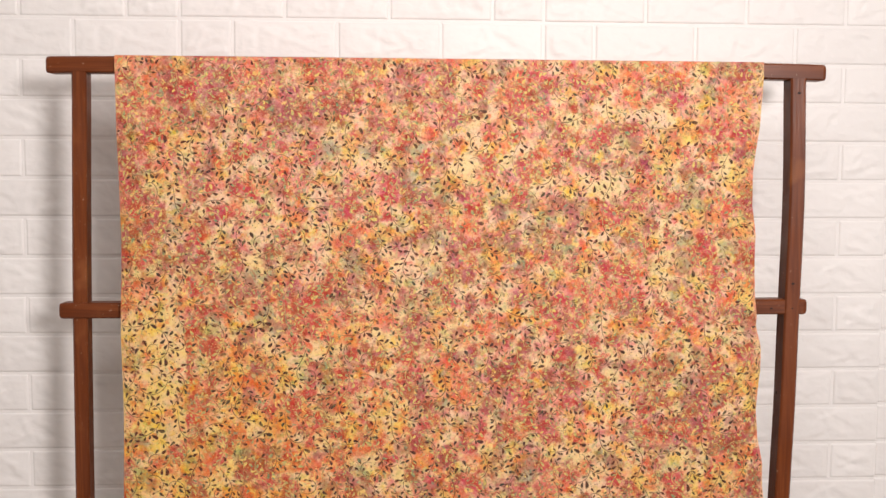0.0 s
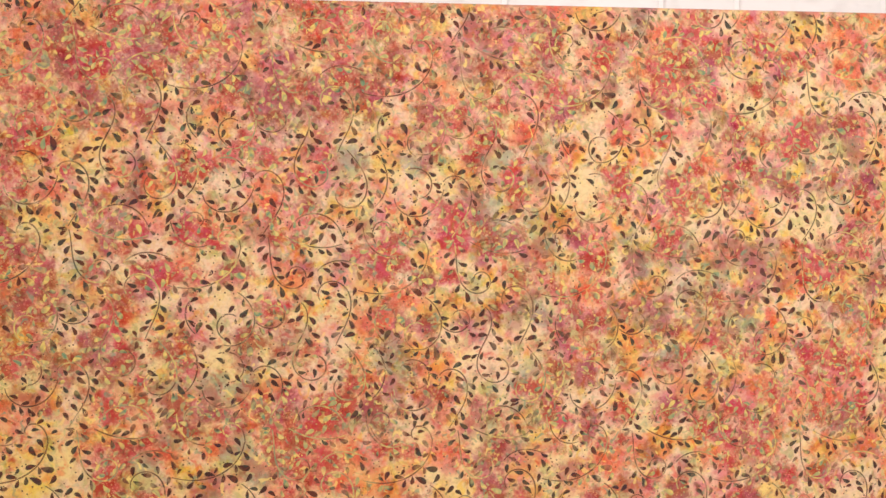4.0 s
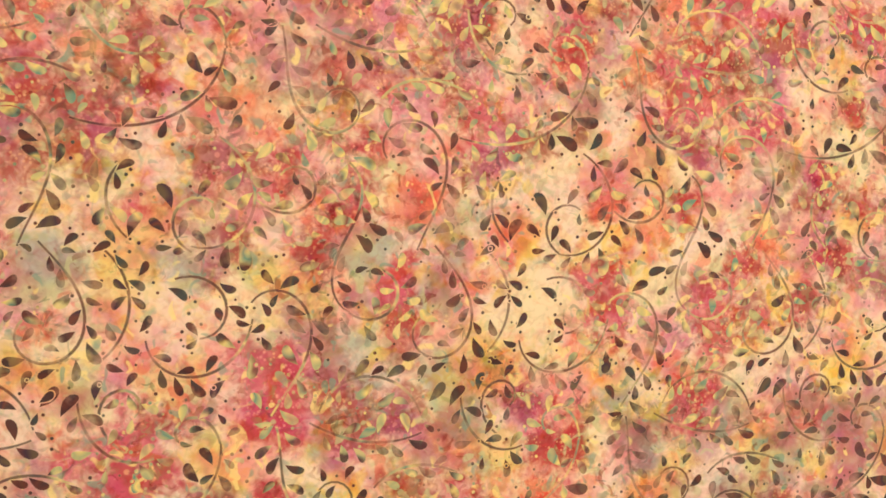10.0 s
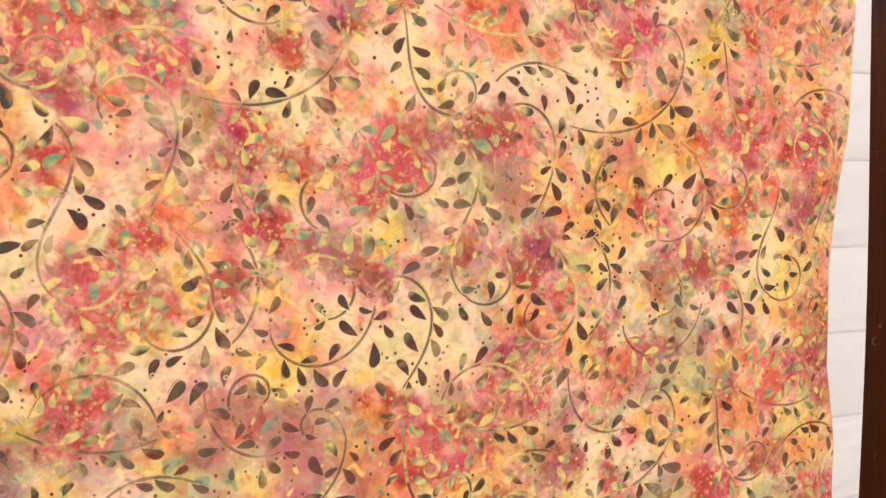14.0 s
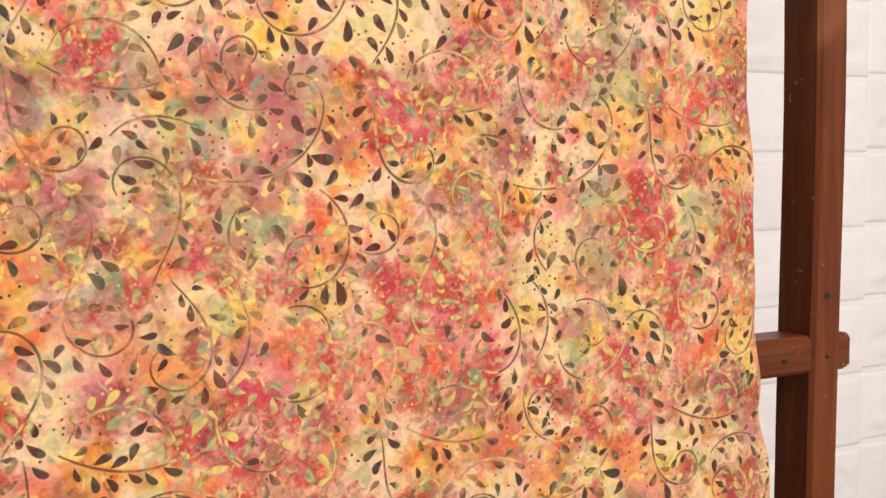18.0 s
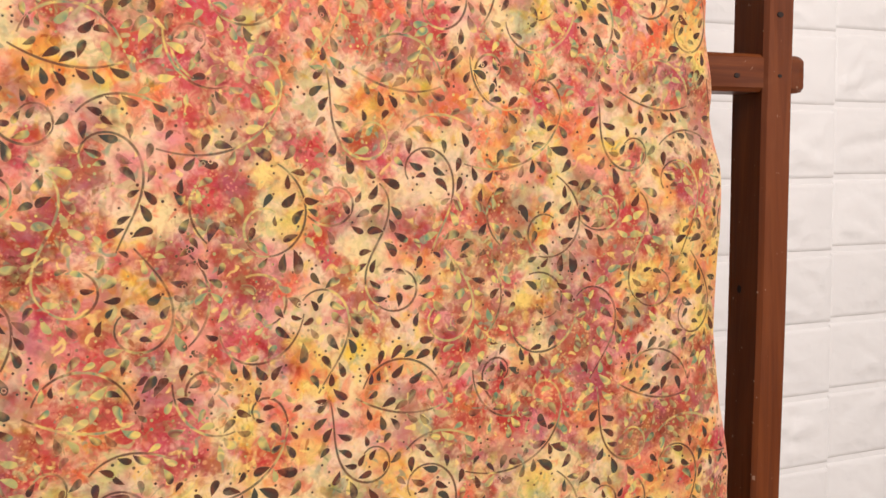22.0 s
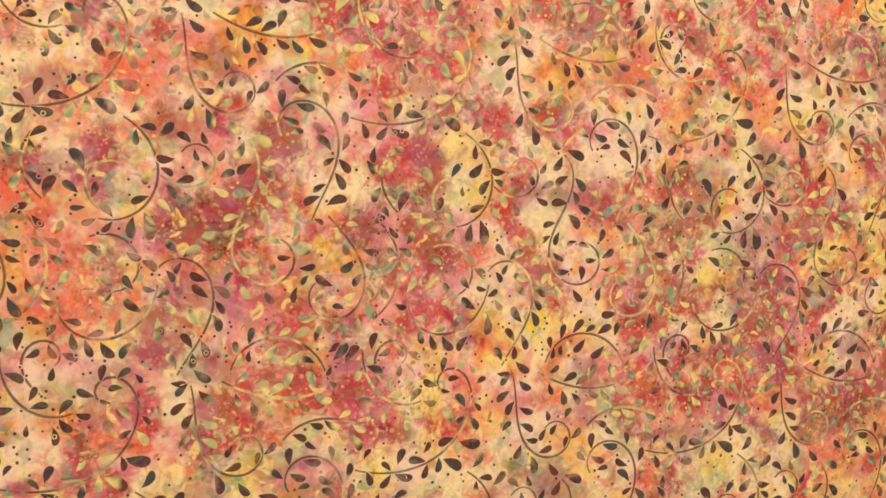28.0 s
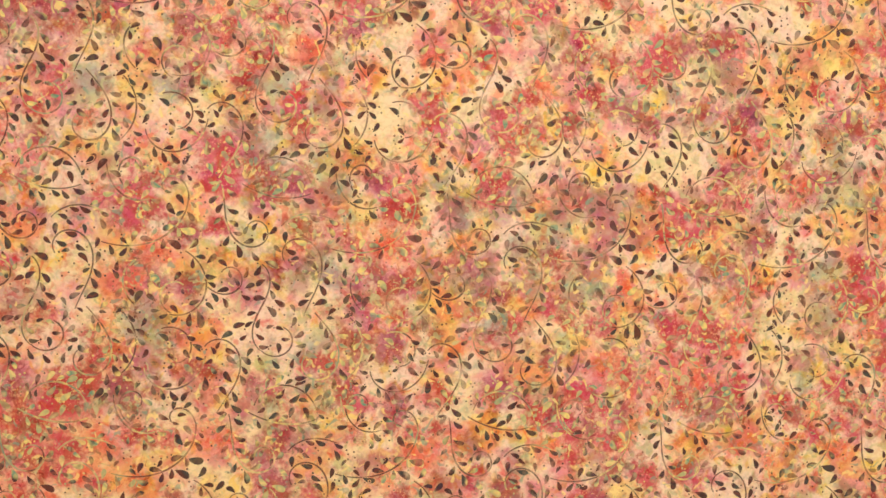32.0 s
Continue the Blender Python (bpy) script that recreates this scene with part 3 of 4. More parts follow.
pool("orange", 9, [(206, 1313), (446, 1309), (495, 1309), (476, 1305), (-154, 1302), (560, 1300), (-262, 1297), (471, 1290), (575, 1290), (-413, 1287), (-173, 1278), (506, 1266), (100, 1265), (561, 1256), (125, 1255), (-432, 1254), (-54, 1250), (325, 1216), (-102, 1187), (-34, 1187), (444, 1187), (-145, 1177), (198, 1172), (424, 1172), (603, 1172), (514, 1167), (619, 1162), (-434, 1153), (585, 1128), (-411, 1124), (-207, 1124), (560, 1123), (356, 1113), (505, 1113), (-288, 1100), (-246, 1100), (-270, 1095), (386, 1089)])
pool("orange", 9, [(596, 1088), (258, 1084), (140, 1079), (160, 1079), (372, 1079), (426, 1079), (476, 1073), (-121, 1070), (456, 1069), (521, 1068), (-73, 1065), (170, 1060), (126, 1060), (-356, 1057), (-150, 1046), (151, 1045), (462, 1044), (-422, 1042), (-251, 1032), (190, 1030), (92, 1025), (151, 1025), (-256, 1012), (102, 1010), (443, 1009), (-54, 992), (230, 990), (-228, 983), (334, 979), (-271, 973), (260, 970), (107, 961), (-290, 959), (265, 955), (-410, 945), (211, 930), (-334, 929), (385, 919)])
pool("orange", 9, [(420, 919), (-78, 918), (-286, 909), (335, 909), (561, 902), (221, 895), (-257, 894), (380, 894), (78, 891), (142, 891), (-325, 890), (-229, 884), (-248, 879), (-209, 879), (-180, 879), (331, 874), (172, 870), (-69, 868), (-464, 862), (-435, 861), (-335, 850), (-54, 848), (152, 845), (441, 843), (331, 839), (-383, 831), (83, 826), (-321, 820), (337, 818), (-441, 817), (-127, 815), (447, 812), (609, 805), (453, 792), (-249, 790), (287, 783), (544, 780), (441, 746)])
pool("orange", 13, [(402, 1516), (214, 1504), (417, 1497), (594, 1489), (408, 1473), (-424, 1428), (527, 1416), (-243, 1330), (-73, 1235), (-92, 1226), (-87, 1216), (419, 1202), (548, 1182), (311, 1148), (390, 1143), (-350, 1139), (341, 1138), (371, 1138), (-15, 1099), (332, 1094), (-107, 1090), (436, 1088), (189, 1079), (-88, 1070), (-213, 1002)])
pool("orange", 13, [(-276, 993), (-247, 988), (112, 981), (-30, 962), (136, 961), (-310, 939), (-54, 897), (-44, 867), (-311, 855), (-147, 848), (-407, 846), (73, 846), (-166, 844), (578, 841), (-321, 840), (-127, 838), (272, 804), (292, 799), (113, 790), (181, 748), (262, 723), (592, 723), (250, 722), (610, 713), (538, 706)])
pool("red", 9, [(466, 1521), (-72, 1520), (247, 1519), (305, 1515), (-265, 1509), (320, 1507), (-180, 1500), (427, 1497), (-367, 1489), (-428, 1484), (282, 1476), (-354, 1475), (496, 1469), (565, 1469), (452, 1468), (-335, 1466), (477, 1464), (47, 1460), (200, 1457), (306, 1453), (253, 1448), (4, 1431), (-452, 1428), (292, 1415), (37, 1413), (-6, 1412), (-68, 1412), (562, 1412), (596, 1412), (-289, 1410), (210, 1409), (317, 1405), (23, 1403), (366, 1396), (528, 1392), (493, 1387), (-191, 1383), (-129, 1383), (-243, 1382), (235, 1381), (293, 1381), (548, 1378), (503, 1373), (-374, 1372)])
pool("red", 9, [(56, 1370), (162, 1366), (-148, 1364), (-410, 1358), (279, 1352), (167, 1351), (544, 1344), (440, 1343), (255, 1342), (450, 1334), (168, 1323), (-267, 1321), (-305, 1316), (226, 1313), (-234, 1307), (-20, 1307), (-314, 1302), (-101, 1293), (432, 1290), (-305, 1283), (-450, 1282), (-347, 1282), (-58, 1279), (-282, 1278), (-258, 1278), (407, 1270), (467, 1270), (-201, 1269), (86, 1269), (-10, 1269), (383, 1265), (100, 1250), (-446, 1249), (-390, 1249), (139, 1245), (477, 1241), (-173, 1240), (602, 1232), (537, 1231), (266, 1226), (-400, 1225), (433, 1221), (115, 1207), (-410, 1206)])
pool("red", 9, [(261, 1202), (-292, 1201), (-149, 1201), (-159, 1192), (568, 1192), (232, 1187), (281, 1187), (-306, 1177), (-111, 1177), (218, 1172), (-92, 1172), (360, 1168), (-340, 1158), (72, 1153), (559, 1148), (-307, 1144), (-331, 1144), (91, 1129), (287, 1128), (425, 1128), (-355, 1124), (169, 1124), (-236, 1119), (381, 1118), (465, 1118), (-298, 1115), (82, 1114), (43, 1114), (307, 1113), (-73, 1104), (-426, 1100), (-160, 1100), (-54, 1100), (145, 1099), (170, 1099), (491, 1093), (-131, 1090), (101, 1089), (526, 1088), (501, 1078), (-145, 1070), (-455, 1062), (-294, 1061), (-102, 1061)])
pool("red", 9, [(342, 1059), (195, 1055), (352, 1049), (397, 1044), (502, 1043), (567, 1043), (-403, 1042), (-160, 1036), (-460, 1033), (-68, 1031), (363, 1024), (-39, 1021), (438, 1019), (528, 1018), (-413, 1013), (563, 1013), (-64, 1011), (353, 1004), (-102, 1002), (244, 995), (-461, 989), (4, 986), (478, 984), (-146, 982), (-5, 981), (-59, 977), (299, 970), (364, 969), (424, 964), (-185, 958), (240, 955), (384, 949), (575, 948), (-73, 947), (230, 945), (459, 943), (-214, 941), (300, 940), (479, 938), (-44, 937), (445, 928), (565, 928), (-54, 927), (68, 921)])
pool("red", 9, [(152, 906), (-132, 903), (470, 903), (-453, 901), (-103, 898), (24, 897), (196, 895), (-15, 892), (516, 888), (-146, 883), (-459, 876), (142, 871), (187, 870), (73, 866), (-93, 863), (-5, 857), (5, 857), (527, 857), (-373, 856), (634, 846), (-88, 843), (-440, 842), (286, 839), (34, 832), (609, 831), (152, 825), (563, 821), (172, 820), (317, 819), (-359, 816), (-30, 812), (64, 811), (387, 808), (508, 806), (177, 790), (428, 787), (610, 785), (209, 775), (382, 752), (468, 750)])
pool("red", 13, [(-110, 1524), (-138, 1520), (-330, 1518), (-157, 1515), (-86, 1511), (-227, 1509), (-321, 1504), (345, 1482), (224, 1481), (66, 1479), (-446, 1475), (-424, 1451), (99, 1451), (-442, 1447), (32, 1432), (551, 1426), (611, 1426), (356, 1420), (346, 1401), (-420, 1384), (-271, 1378), (-435, 1367), (-323, 1363), (225, 1361), (61, 1356), (225, 1342), (-149, 1331), (-342, 1330), (-15, 1327), (-6, 1317), (-182, 1316), (-253, 1311), (-63, 1307), (412, 1295), (595, 1295), (129, 1294), (216, 1294), (207, 1284), (-73, 1283), (139, 1279), (-394, 1278), (363, 1275), (-187, 1235)])
pool("red", 13, [(-325, 1230), (-414, 1230), (617, 1212), (548, 1202), (528, 1202), (-320, 1201), (-424, 1196), (-268, 1192), (135, 1192), (311, 1192), (365, 1182), (389, 1182), (400, 1172), (564, 1167), (-458, 1158), (-126, 1148), (326, 1146), (-116, 1139), (520, 1128), (530, 1118), (-454, 1115), (253, 1114), (-179, 1110), (-317, 1105), (268, 1099), (317, 1089), (-346, 1086), (-165, 1080), (283, 1074), (-346, 1071), (-170, 1051), (-450, 1047), (-313, 1047), (68, 1040), (-308, 1037), (24, 1031), (284, 1024), (623, 1023), (229, 1020), (-83, 1002), (38, 1001), (-304, 993), (579, 993)])
pool("red", 13, [(-88, 987), (-151, 963), (-83, 962), (-314, 949), (-175, 948), (315, 944), (-165, 938), (-453, 930), (-358, 925), (231, 925), (-132, 923), (221, 915), (49, 902), (266, 900), (-88, 893), (440, 893), (-277, 884), (476, 883), (-39, 877), (127, 876), (-363, 866), (-181, 859), (-416, 851), (-301, 850), (256, 839), (302, 824), (133, 810), (-220, 809), (-181, 809), (483, 807), (-465, 797), (247, 784), (383, 765), (577, 763), (275, 756), (587, 754), (253, 740), (210, 736), (202, 731), (354, 711), (630, 679)])
pool("violet", 9, [(549, 1498), (161, 1490), (27, 1484), (-214, 1467), (321, 1458), (-101, 1445), (-284, 1429), (-172, 1414), (263, 1410), (-148, 1397), (-44, 1393), (410, 1386), (-307, 1375), (37, 1365), (371, 1353), (396, 1353), (4, 1351), (57, 1341), (279, 1304), (-220, 1297), (382, 1290), (76, 1289), (-149, 1288), (-116, 1288), (23, 1284), (183, 1274), (452, 1270), (581, 1256), (388, 1241), (71, 1240), (295, 1236), (592, 1227), (-183, 1221), (4, 1216), (305, 1207), (-240, 1206)])
pool("violet", 9, [(-216, 1192), (-452, 1187), (48, 1187), (-202, 1182), (227, 1177), (96, 1158), (282, 1158), (484, 1148), (509, 1148), (48, 1133), (130, 1124), (565, 1103), (-236, 1076), (234, 1074), (-246, 1071), (111, 1070), (303, 1069), (627, 1068), (481, 1068), (-260, 1061), (-102, 1046), (121, 1035), (368, 1019), (408, 1019), (284, 1010), (483, 1009), (-299, 1003), (146, 995), (-131, 992), (43, 986), (-30, 982), (-102, 972), (181, 965), (-252, 963), (196, 960), (-352, 959)])
pool("violet", 9, [(-247, 953), (53, 946), (-122, 943), (325, 934), (-103, 933), (-439, 930), (39, 927), (83, 926), (142, 926), (196, 925), (465, 913), (137, 906), (410, 904), (-39, 897), (-353, 895), (-301, 890), (405, 883), (19, 877), (241, 875), (496, 872), (-195, 869), (-263, 855), (286, 849), (366, 843), (78, 811), (-103, 808), (-64, 808), (83, 801), (-263, 795), (64, 791), (426, 775), (496, 726), (311, 717), (258, 717)])
pool("violet", 13, [(18, 1512), (-251, 1476), (-251, 1453), (-190, 1449), (-157, 1440), (-115, 1440), (-435, 1329), (323, 1299), (304, 1294), (62, 1284), (314, 1280), (319, 1265), (57, 1231), (173, 1231), (18, 1226), (498, 1212), (-30, 1202), (-415, 1168), (-63, 1168), (-159, 1139), (-34, 1138), (19, 1124), (616, 1083), (175, 1045), (-73, 1016), (274, 990), (523, 988), (-429, 960), (514, 953), (265, 925), (601, 912), (-122, 868), (481, 862), (-412, 807), (-44, 797), (484, 720)])
pool("yellow", 9, [(534, 1522), (-348, 1517), (-15, 1511), (147, 1504), (461, 1502), (-195, 1482), (301, 1481), (540, 1469), (595, 1450), (536, 1436), (507, 1435), (-369, 1410), (-148, 1407), (-331, 1405), (312, 1400), (-400, 1396), (434, 1391), (114, 1385), (543, 1382), (-20, 1374), (352, 1372), (608, 1359), (264, 1357), (-323, 1349), (-130, 1340), (-285, 1340), (-398, 1330), (323, 1328), (-130, 1326), (-106, 1326), (-53, 1326), (584, 1324), (304, 1323), (-389, 1315), (456, 1314), (168, 1313), (-342, 1301), (182, 1294), (250, 1289), (-34, 1288), (605, 1285), (-408, 1277)])
pool("yellow", 9, [(526, 1275), (-446, 1273), (-154, 1273), (556, 1271), (295, 1270), (412, 1270), (28, 1269), (202, 1265), (432, 1265), (-178, 1264), (501, 1261), (-456, 1258), (398, 1256), (344, 1251), (42, 1250), (188, 1250), (413, 1241), (305, 1241), (-287, 1240), (-144, 1240), (-6, 1240), (14, 1231), (443, 1226), (473, 1226), (369, 1221), (-409, 1220), (159, 1216), (433, 1212), (198, 1207), (242, 1207), (340, 1207), (-54, 1202), (325, 1197), (379, 1197), (169, 1187), (479, 1177), (286, 1172), (-178, 1168), (179, 1168), (-15, 1168), (-387, 1158), (529, 1158)])
pool("yellow", 9, [(454, 1158), (238, 1143), (164, 1138), (257, 1138), (500, 1138), (-336, 1129), (67, 1129), (620, 1118), (-393, 1115), (451, 1103), (209, 1099), (224, 1094), (411, 1089), (-231, 1085), (-260, 1081), (-59, 1080), (392, 1079), (586, 1078), (511, 1068), (467, 1054), (-68, 1051), (-20, 1050), (-413, 1047), (77, 1045), (-270, 1042), (592, 1033), (568, 1023), (-246, 1022), (-418, 1018), (-15, 1016), (121, 1015), (338, 1014), (151, 1010), (244, 1010), (503, 1008), (629, 1008), (-261, 1003), (-285, 1003), (609, 1003), (-64, 997), (423, 989), (259, 985)])
pool("yellow", 9, [(-342, 983), (87, 981), (-433, 979), (-218, 978), (-189, 973), (146, 971), (235, 970), (-352, 969), (559, 968), (489, 968), (102, 946), (-88, 942), (344, 939), (-146, 938), (-20, 937), (621, 937), (240, 935), (379, 934), (-69, 932), (350, 929), (-199, 928), (485, 923), (-420, 920), (-190, 918), (566, 917), (310, 914), (112, 911), (19, 907), (-20, 907), (4, 902), (-262, 899), (320, 894), (-30, 892), (-310, 885), (345, 884), (536, 882), (-397, 881), (-151, 878), (-425, 876), (-5, 872), (206, 870), (301, 869)])
pool("yellow", 9, [(396, 868), (-445, 866), (628, 866), (63, 861), (547, 857), (271, 854), (451, 853), (49, 847), (623, 846), (222, 845), (-190, 844), (492, 842), (-350, 836), (-297, 835), (157, 835), (371, 833), (588, 831), (103, 826), (-15, 822), (-407, 821), (609, 820), (528, 816), (422, 812), (-427, 802), (312, 798), (437, 797), (-365, 796), (-239, 795), (-147, 793), (534, 791), (-283, 790), (-200, 789), (-113, 788), (88, 786), (278, 771), (205, 746), (375, 729), (382, 714), (649, 713)])
pool("yellow", 13, [(132, 1532), (-362, 1526), (363, 1520), (-402, 1489), (-414, 1470), (181, 1433), (-236, 1420), (488, 1416), (512, 1411), (-440, 1405), (-68, 1402), (468, 1401), (-355, 1391), (-72, 1379), (469, 1368), (-1, 1365), (593, 1354), (455, 1353), (95, 1327), (-356, 1316), (100, 1284), (-423, 1263), (536, 1261), (591, 1261), (-87, 1259), (-357, 1254), (611, 1251), (-25, 1245), (-433, 1211), (178, 1207), (-25, 1182), (321, 1177), (604, 1153)])
pool("yellow", 13, [(610, 1133), (82, 1099), (-402, 1086), (-426, 1071), (63, 1070), (537, 1058), (333, 1034), (-266, 1022), (73, 1001), (-180, 992), (619, 988), (-256, 983), (574, 973), (630, 973), (594, 968), (-452, 965), (-266, 949), (-372, 944), (-257, 934), (405, 929), (14, 927), (-401, 920), (-224, 919), (-209, 904), (-69, 893), (613, 861), (162, 845), (574, 806), (584, 795), (564, 790), (222, 744), (236, 736)])
# deep wine red where the left selvedge and the top fold lay in the bath
pool("brick", 24, [(-450, 1485), (-446, 1425), (-374, 1492), (-362, 1440), (-450, 1362), (-438, 1246), (-400, 1236), (-378, 1188), (-286, 1494), (-140, 1449), (-170, 1436), (-110, 1447)])
pool("red", 26, [(-440, 1455), (-400, 1470), (-330, 1480), (-452, 1330), (-432, 1290), (-400, 1420), (-160, 1122), (222, 1476), (-250, 1480)])
pool("violet", 15, [(184, 851), (210, 823), (204, 796), (177, 811), (238, 972), (-317, 1352), (-143, 1441), (-362, 1247), (-162, 1206), (-80, 1156), (267, 1223), (330, 1271), (104, 1207)])
pool("red", 15, [(215, 789), (268, 802), (215, 971), (264, 901), (320, 887), (526, 896), (501, 788), (-355, 1481), (-328, 1238), (-214, 1396), (-126, 1130), (138, 1492), (35, 1132), (249, 1513)])
pool("green", 13, [(228, 836), (238, 817), (195, 868)])
pool("cream", 15, [(-80, 1388), (-143, 1343), (-369, 1300), (-198, 1262), (-303, 1201), (24, 1257), (281, 1467), (121, 1351)])
pool("cream", 14, [(360, 1317), (386, 1324), (459, 1331), (490, 1328), (557, 1318), (322, 1332), (459, 1360), (514, 1389)])
pool("yellow", 13, [(309, 1317), (602, 1315), (339, 1278), (422, 1330), (252, 1165)])
pool("violet", 13, [(200, 1221), (185, 1231), (262, 1303), (231, 1292), (213, 1281)])

BACK_Z, HEM_Z = 0.62, 0.42


def edge_right(z):
    return np.interp(-np.asarray(z), [-1.54, -1.42, -1.345, -1.29, -1.24, -1.17, -1.095, -1.08, -1.045, -1.0, -0.93, -0.88, -0.854, -0.832, -0.79, -0.70, -0.42],
                     [0.640, 0.632, 0.6235, 0.6245, 0.6322, 0.6308, 0.6375, 0.6375, 0.646, 0.647, 0.6405, 0.644, 0.650, 0.6552, 0.657, 0.667, 0.676])


def edge_left(z):
    z = np.asarray(z)
    return np.interp(z, [0.42, 1.15, 1.35, 1.45, 1.535], [-0.4605, -0.4590, -0.4590, -0.4625, -0.4668]) + 0.0012 * np.sin(z * 21 + 1.0)


def cloth_y(x, z):
    x, z = np.asarray(x, float), np.asarray(z, float)
    hang = np.clip(1.5374 - z, 0, None)
    y = 1.667 + 0.0145 * np.exp(-hang / 0.055) - 0.004 * np.clip(hang / 0.9, 0, 1)
    grow = np.clip(hang / 0.25, 0, 1)
    y = y + grow * (0.0022 * np.sin(x * 17 + 2.0 * np.sin(z * 3.1)) + 0.0012 * np.sin(x * 41 + z * 6))
    curl = np.clip(1 - (edge_right(z) - x) / 0.05, 0, 1.2)
    y = y + grow * 0.012 * curl ** 2 * (0.75 + 0.10 * np.sin(z * 19 + 0.6))
    # short level creases that run in from the right selvedge
    y = y + grow * 0.0016 * np.exp(-np.clip(edge_right(z) - x, 0, 1) / 0.055) * np.sin(z * 61 + 2.2 * np.sin(z * 17) - x * 9)
    y = y + grow * 0.0010 * np.sin(z * 33 + 3.0 * np.sin(x * 7.0)) * np.clip(np.sin(x * 9.0 + z * 5.0) - 0.2, 0, 1)
    curl = np.clip(1 - (x - edge_left(z)) / 0.03, 0, 1.2)
    return y + grow * 0.004 * curl ** 2


def lattice_noise(x, z, cell, seed):
    """Smooth noise from -1 to 1 over cells of that size."""
    table = np.random.RandomState(seed).uniform(-1, 1, (64, 64))
    u, v = np.asarray(x) / cell, np.asarray(z) / cell
    i, j = np.floor(u).astype(int), np.floor(v).astype(int)
    f, g = u - i, v - j
    f, g = f * f * (3 - 2 * f), g * g * (3 - 2 * g)
    at = lambda a, b: table[a % 64, b % 64]
    return (at(i, j) * (1 - f) + at(i + 1, j) * f) * (1 - g) + (at(i, j + 1) * (1 - f) + at(i + 1, j + 1) * f) * g


def dye(x, z):
    """How large a share each dye has at a place of the cloth."""
    wx = x + 0.0085 * lattice_noise(x, z, 0.019, 1) + 0.0035 * lattice_noise(x, z, 0.0075, 2)
    wz = z + 0.0085 * lattice_noise(x, z, 0.019, 3) + 0.0035 * lattice_noise(x, z, 0.0075, 4)
    amount = {}
    for key, spots in POOLS.items():
        out = np.zeros_like(wx)
        for bx, bz, br in spots:
            r = br * 0.00095
            near = np.flatnonzero((np.abs(wx - bx * 0.001) < 2.3 * r) & (np.abs(wz - bz * 0.001) < 2.3 * r))
            out[near] += np.exp(-(((wx[near] - bx * 0.001) ** 2 + (wz[near] - bz * 0.001) ** 2) / (r * r)))
        amount[key] = out
    # below the pools that can be told apart the dyes wander
    low = np.clip((0.66 - z) / 0.03, 0, 1)
    for k, key in enumerate(amount):
        amount[key] = amount[key] + low * np.clip(lattice_noise(x, z, 0.03, 20 + k) * 1.6 - 0.3, 0, 1)
    # a paler strip along the left selvedge ends in a straight line, where the next bolt lay over it in the bath
    strip = np.clip((-0.3525 - x) / 0.002, 0, 1) * np.clip((1.13 - z) / 0.03, 0, 1) * np.clip((z - 0.86) / 0.04, 0, 1)
    beyond = np.clip((x + 0.3525) / 0.002, 0, 1) * np.clip((-0.325 - x) / 0.02, 0, 1) * np.clip((1.13 - z) / 0.03, 0, 1) * np.clip((z - 0.86) / 0.04, 0, 1)
    for key in ("red", "brick", "violet", "orange"):
        amount[key] = amount[key] * (1 - 0.7 * strip)
    amount["cream"] = amount["cream"] * (1 - 0.8 * beyond) + 0.3 * strip
    amount["yellow"] = amount["yellow"] * (1 - 0.5 * strip)
    amount["red"] = amount["red"] + 0.5 * beyond
    # the top of the length lay deepest in the red bath
    top = np.clip((z - 1.40) / 0.06, 0, 1) * np.clip((0.16 - x) / 0.10, 0, 1)
    amount["cream"] = amount["cream"] * (1 - 0.35 * top)
    amount["brick"] = amount["brick"] + 0.30 * top * np.clip(lattice_noise(x, z, 0.034, 41) + 0.35, 0, 1)
    amount["orange"] = amount["orange"] + 0.45 * top * np.clip(lattice_noise(x, z, 0.041, 42) + 0.4, 0, 1)
    amount["violet"] = amount["violet"] + 0.30 * top * np.clip(lattice_noise(x, z, 0.030, 43) + 0.2, 0, 1)
    whole = 0.25 + sum(amount.values())
    share = {key: v / whole for key, v in amount.items()}
    share["fresh"] = np.clip(np.clip(0.5 - (x - 0.02) / 0.5, 0, 1) + np.clip((1.2 - z) / 0.25, 0, 1), 0, 1)
    # the lower and left parts of the length took more of the yellow bath
    share["warm"] = np.clip(np.clip((1.30 - z) / 0.40, 0, 1) * np.clip((0.20 - x) / 0.45, 0.2, 1) + np.clip((-0.30 - x) / 0.15, 0, 1) * 0.25, 0, 1)
    return share


def add_dyes(ob, x, z, ink):
    values = dye(x, z)
    values["ink"] = ink
    for key, v in values.items():
        a = ob.data.attributes.new(key, "FLOAT", "POINT")
        a.data.foreach_set("value", np.ascontiguousarray(v, dtype=np.float32))


cloth = tagged(new("batik_cloth"), "red and yellow batik cotton with leafy scrolls draped over rack", "cloth")

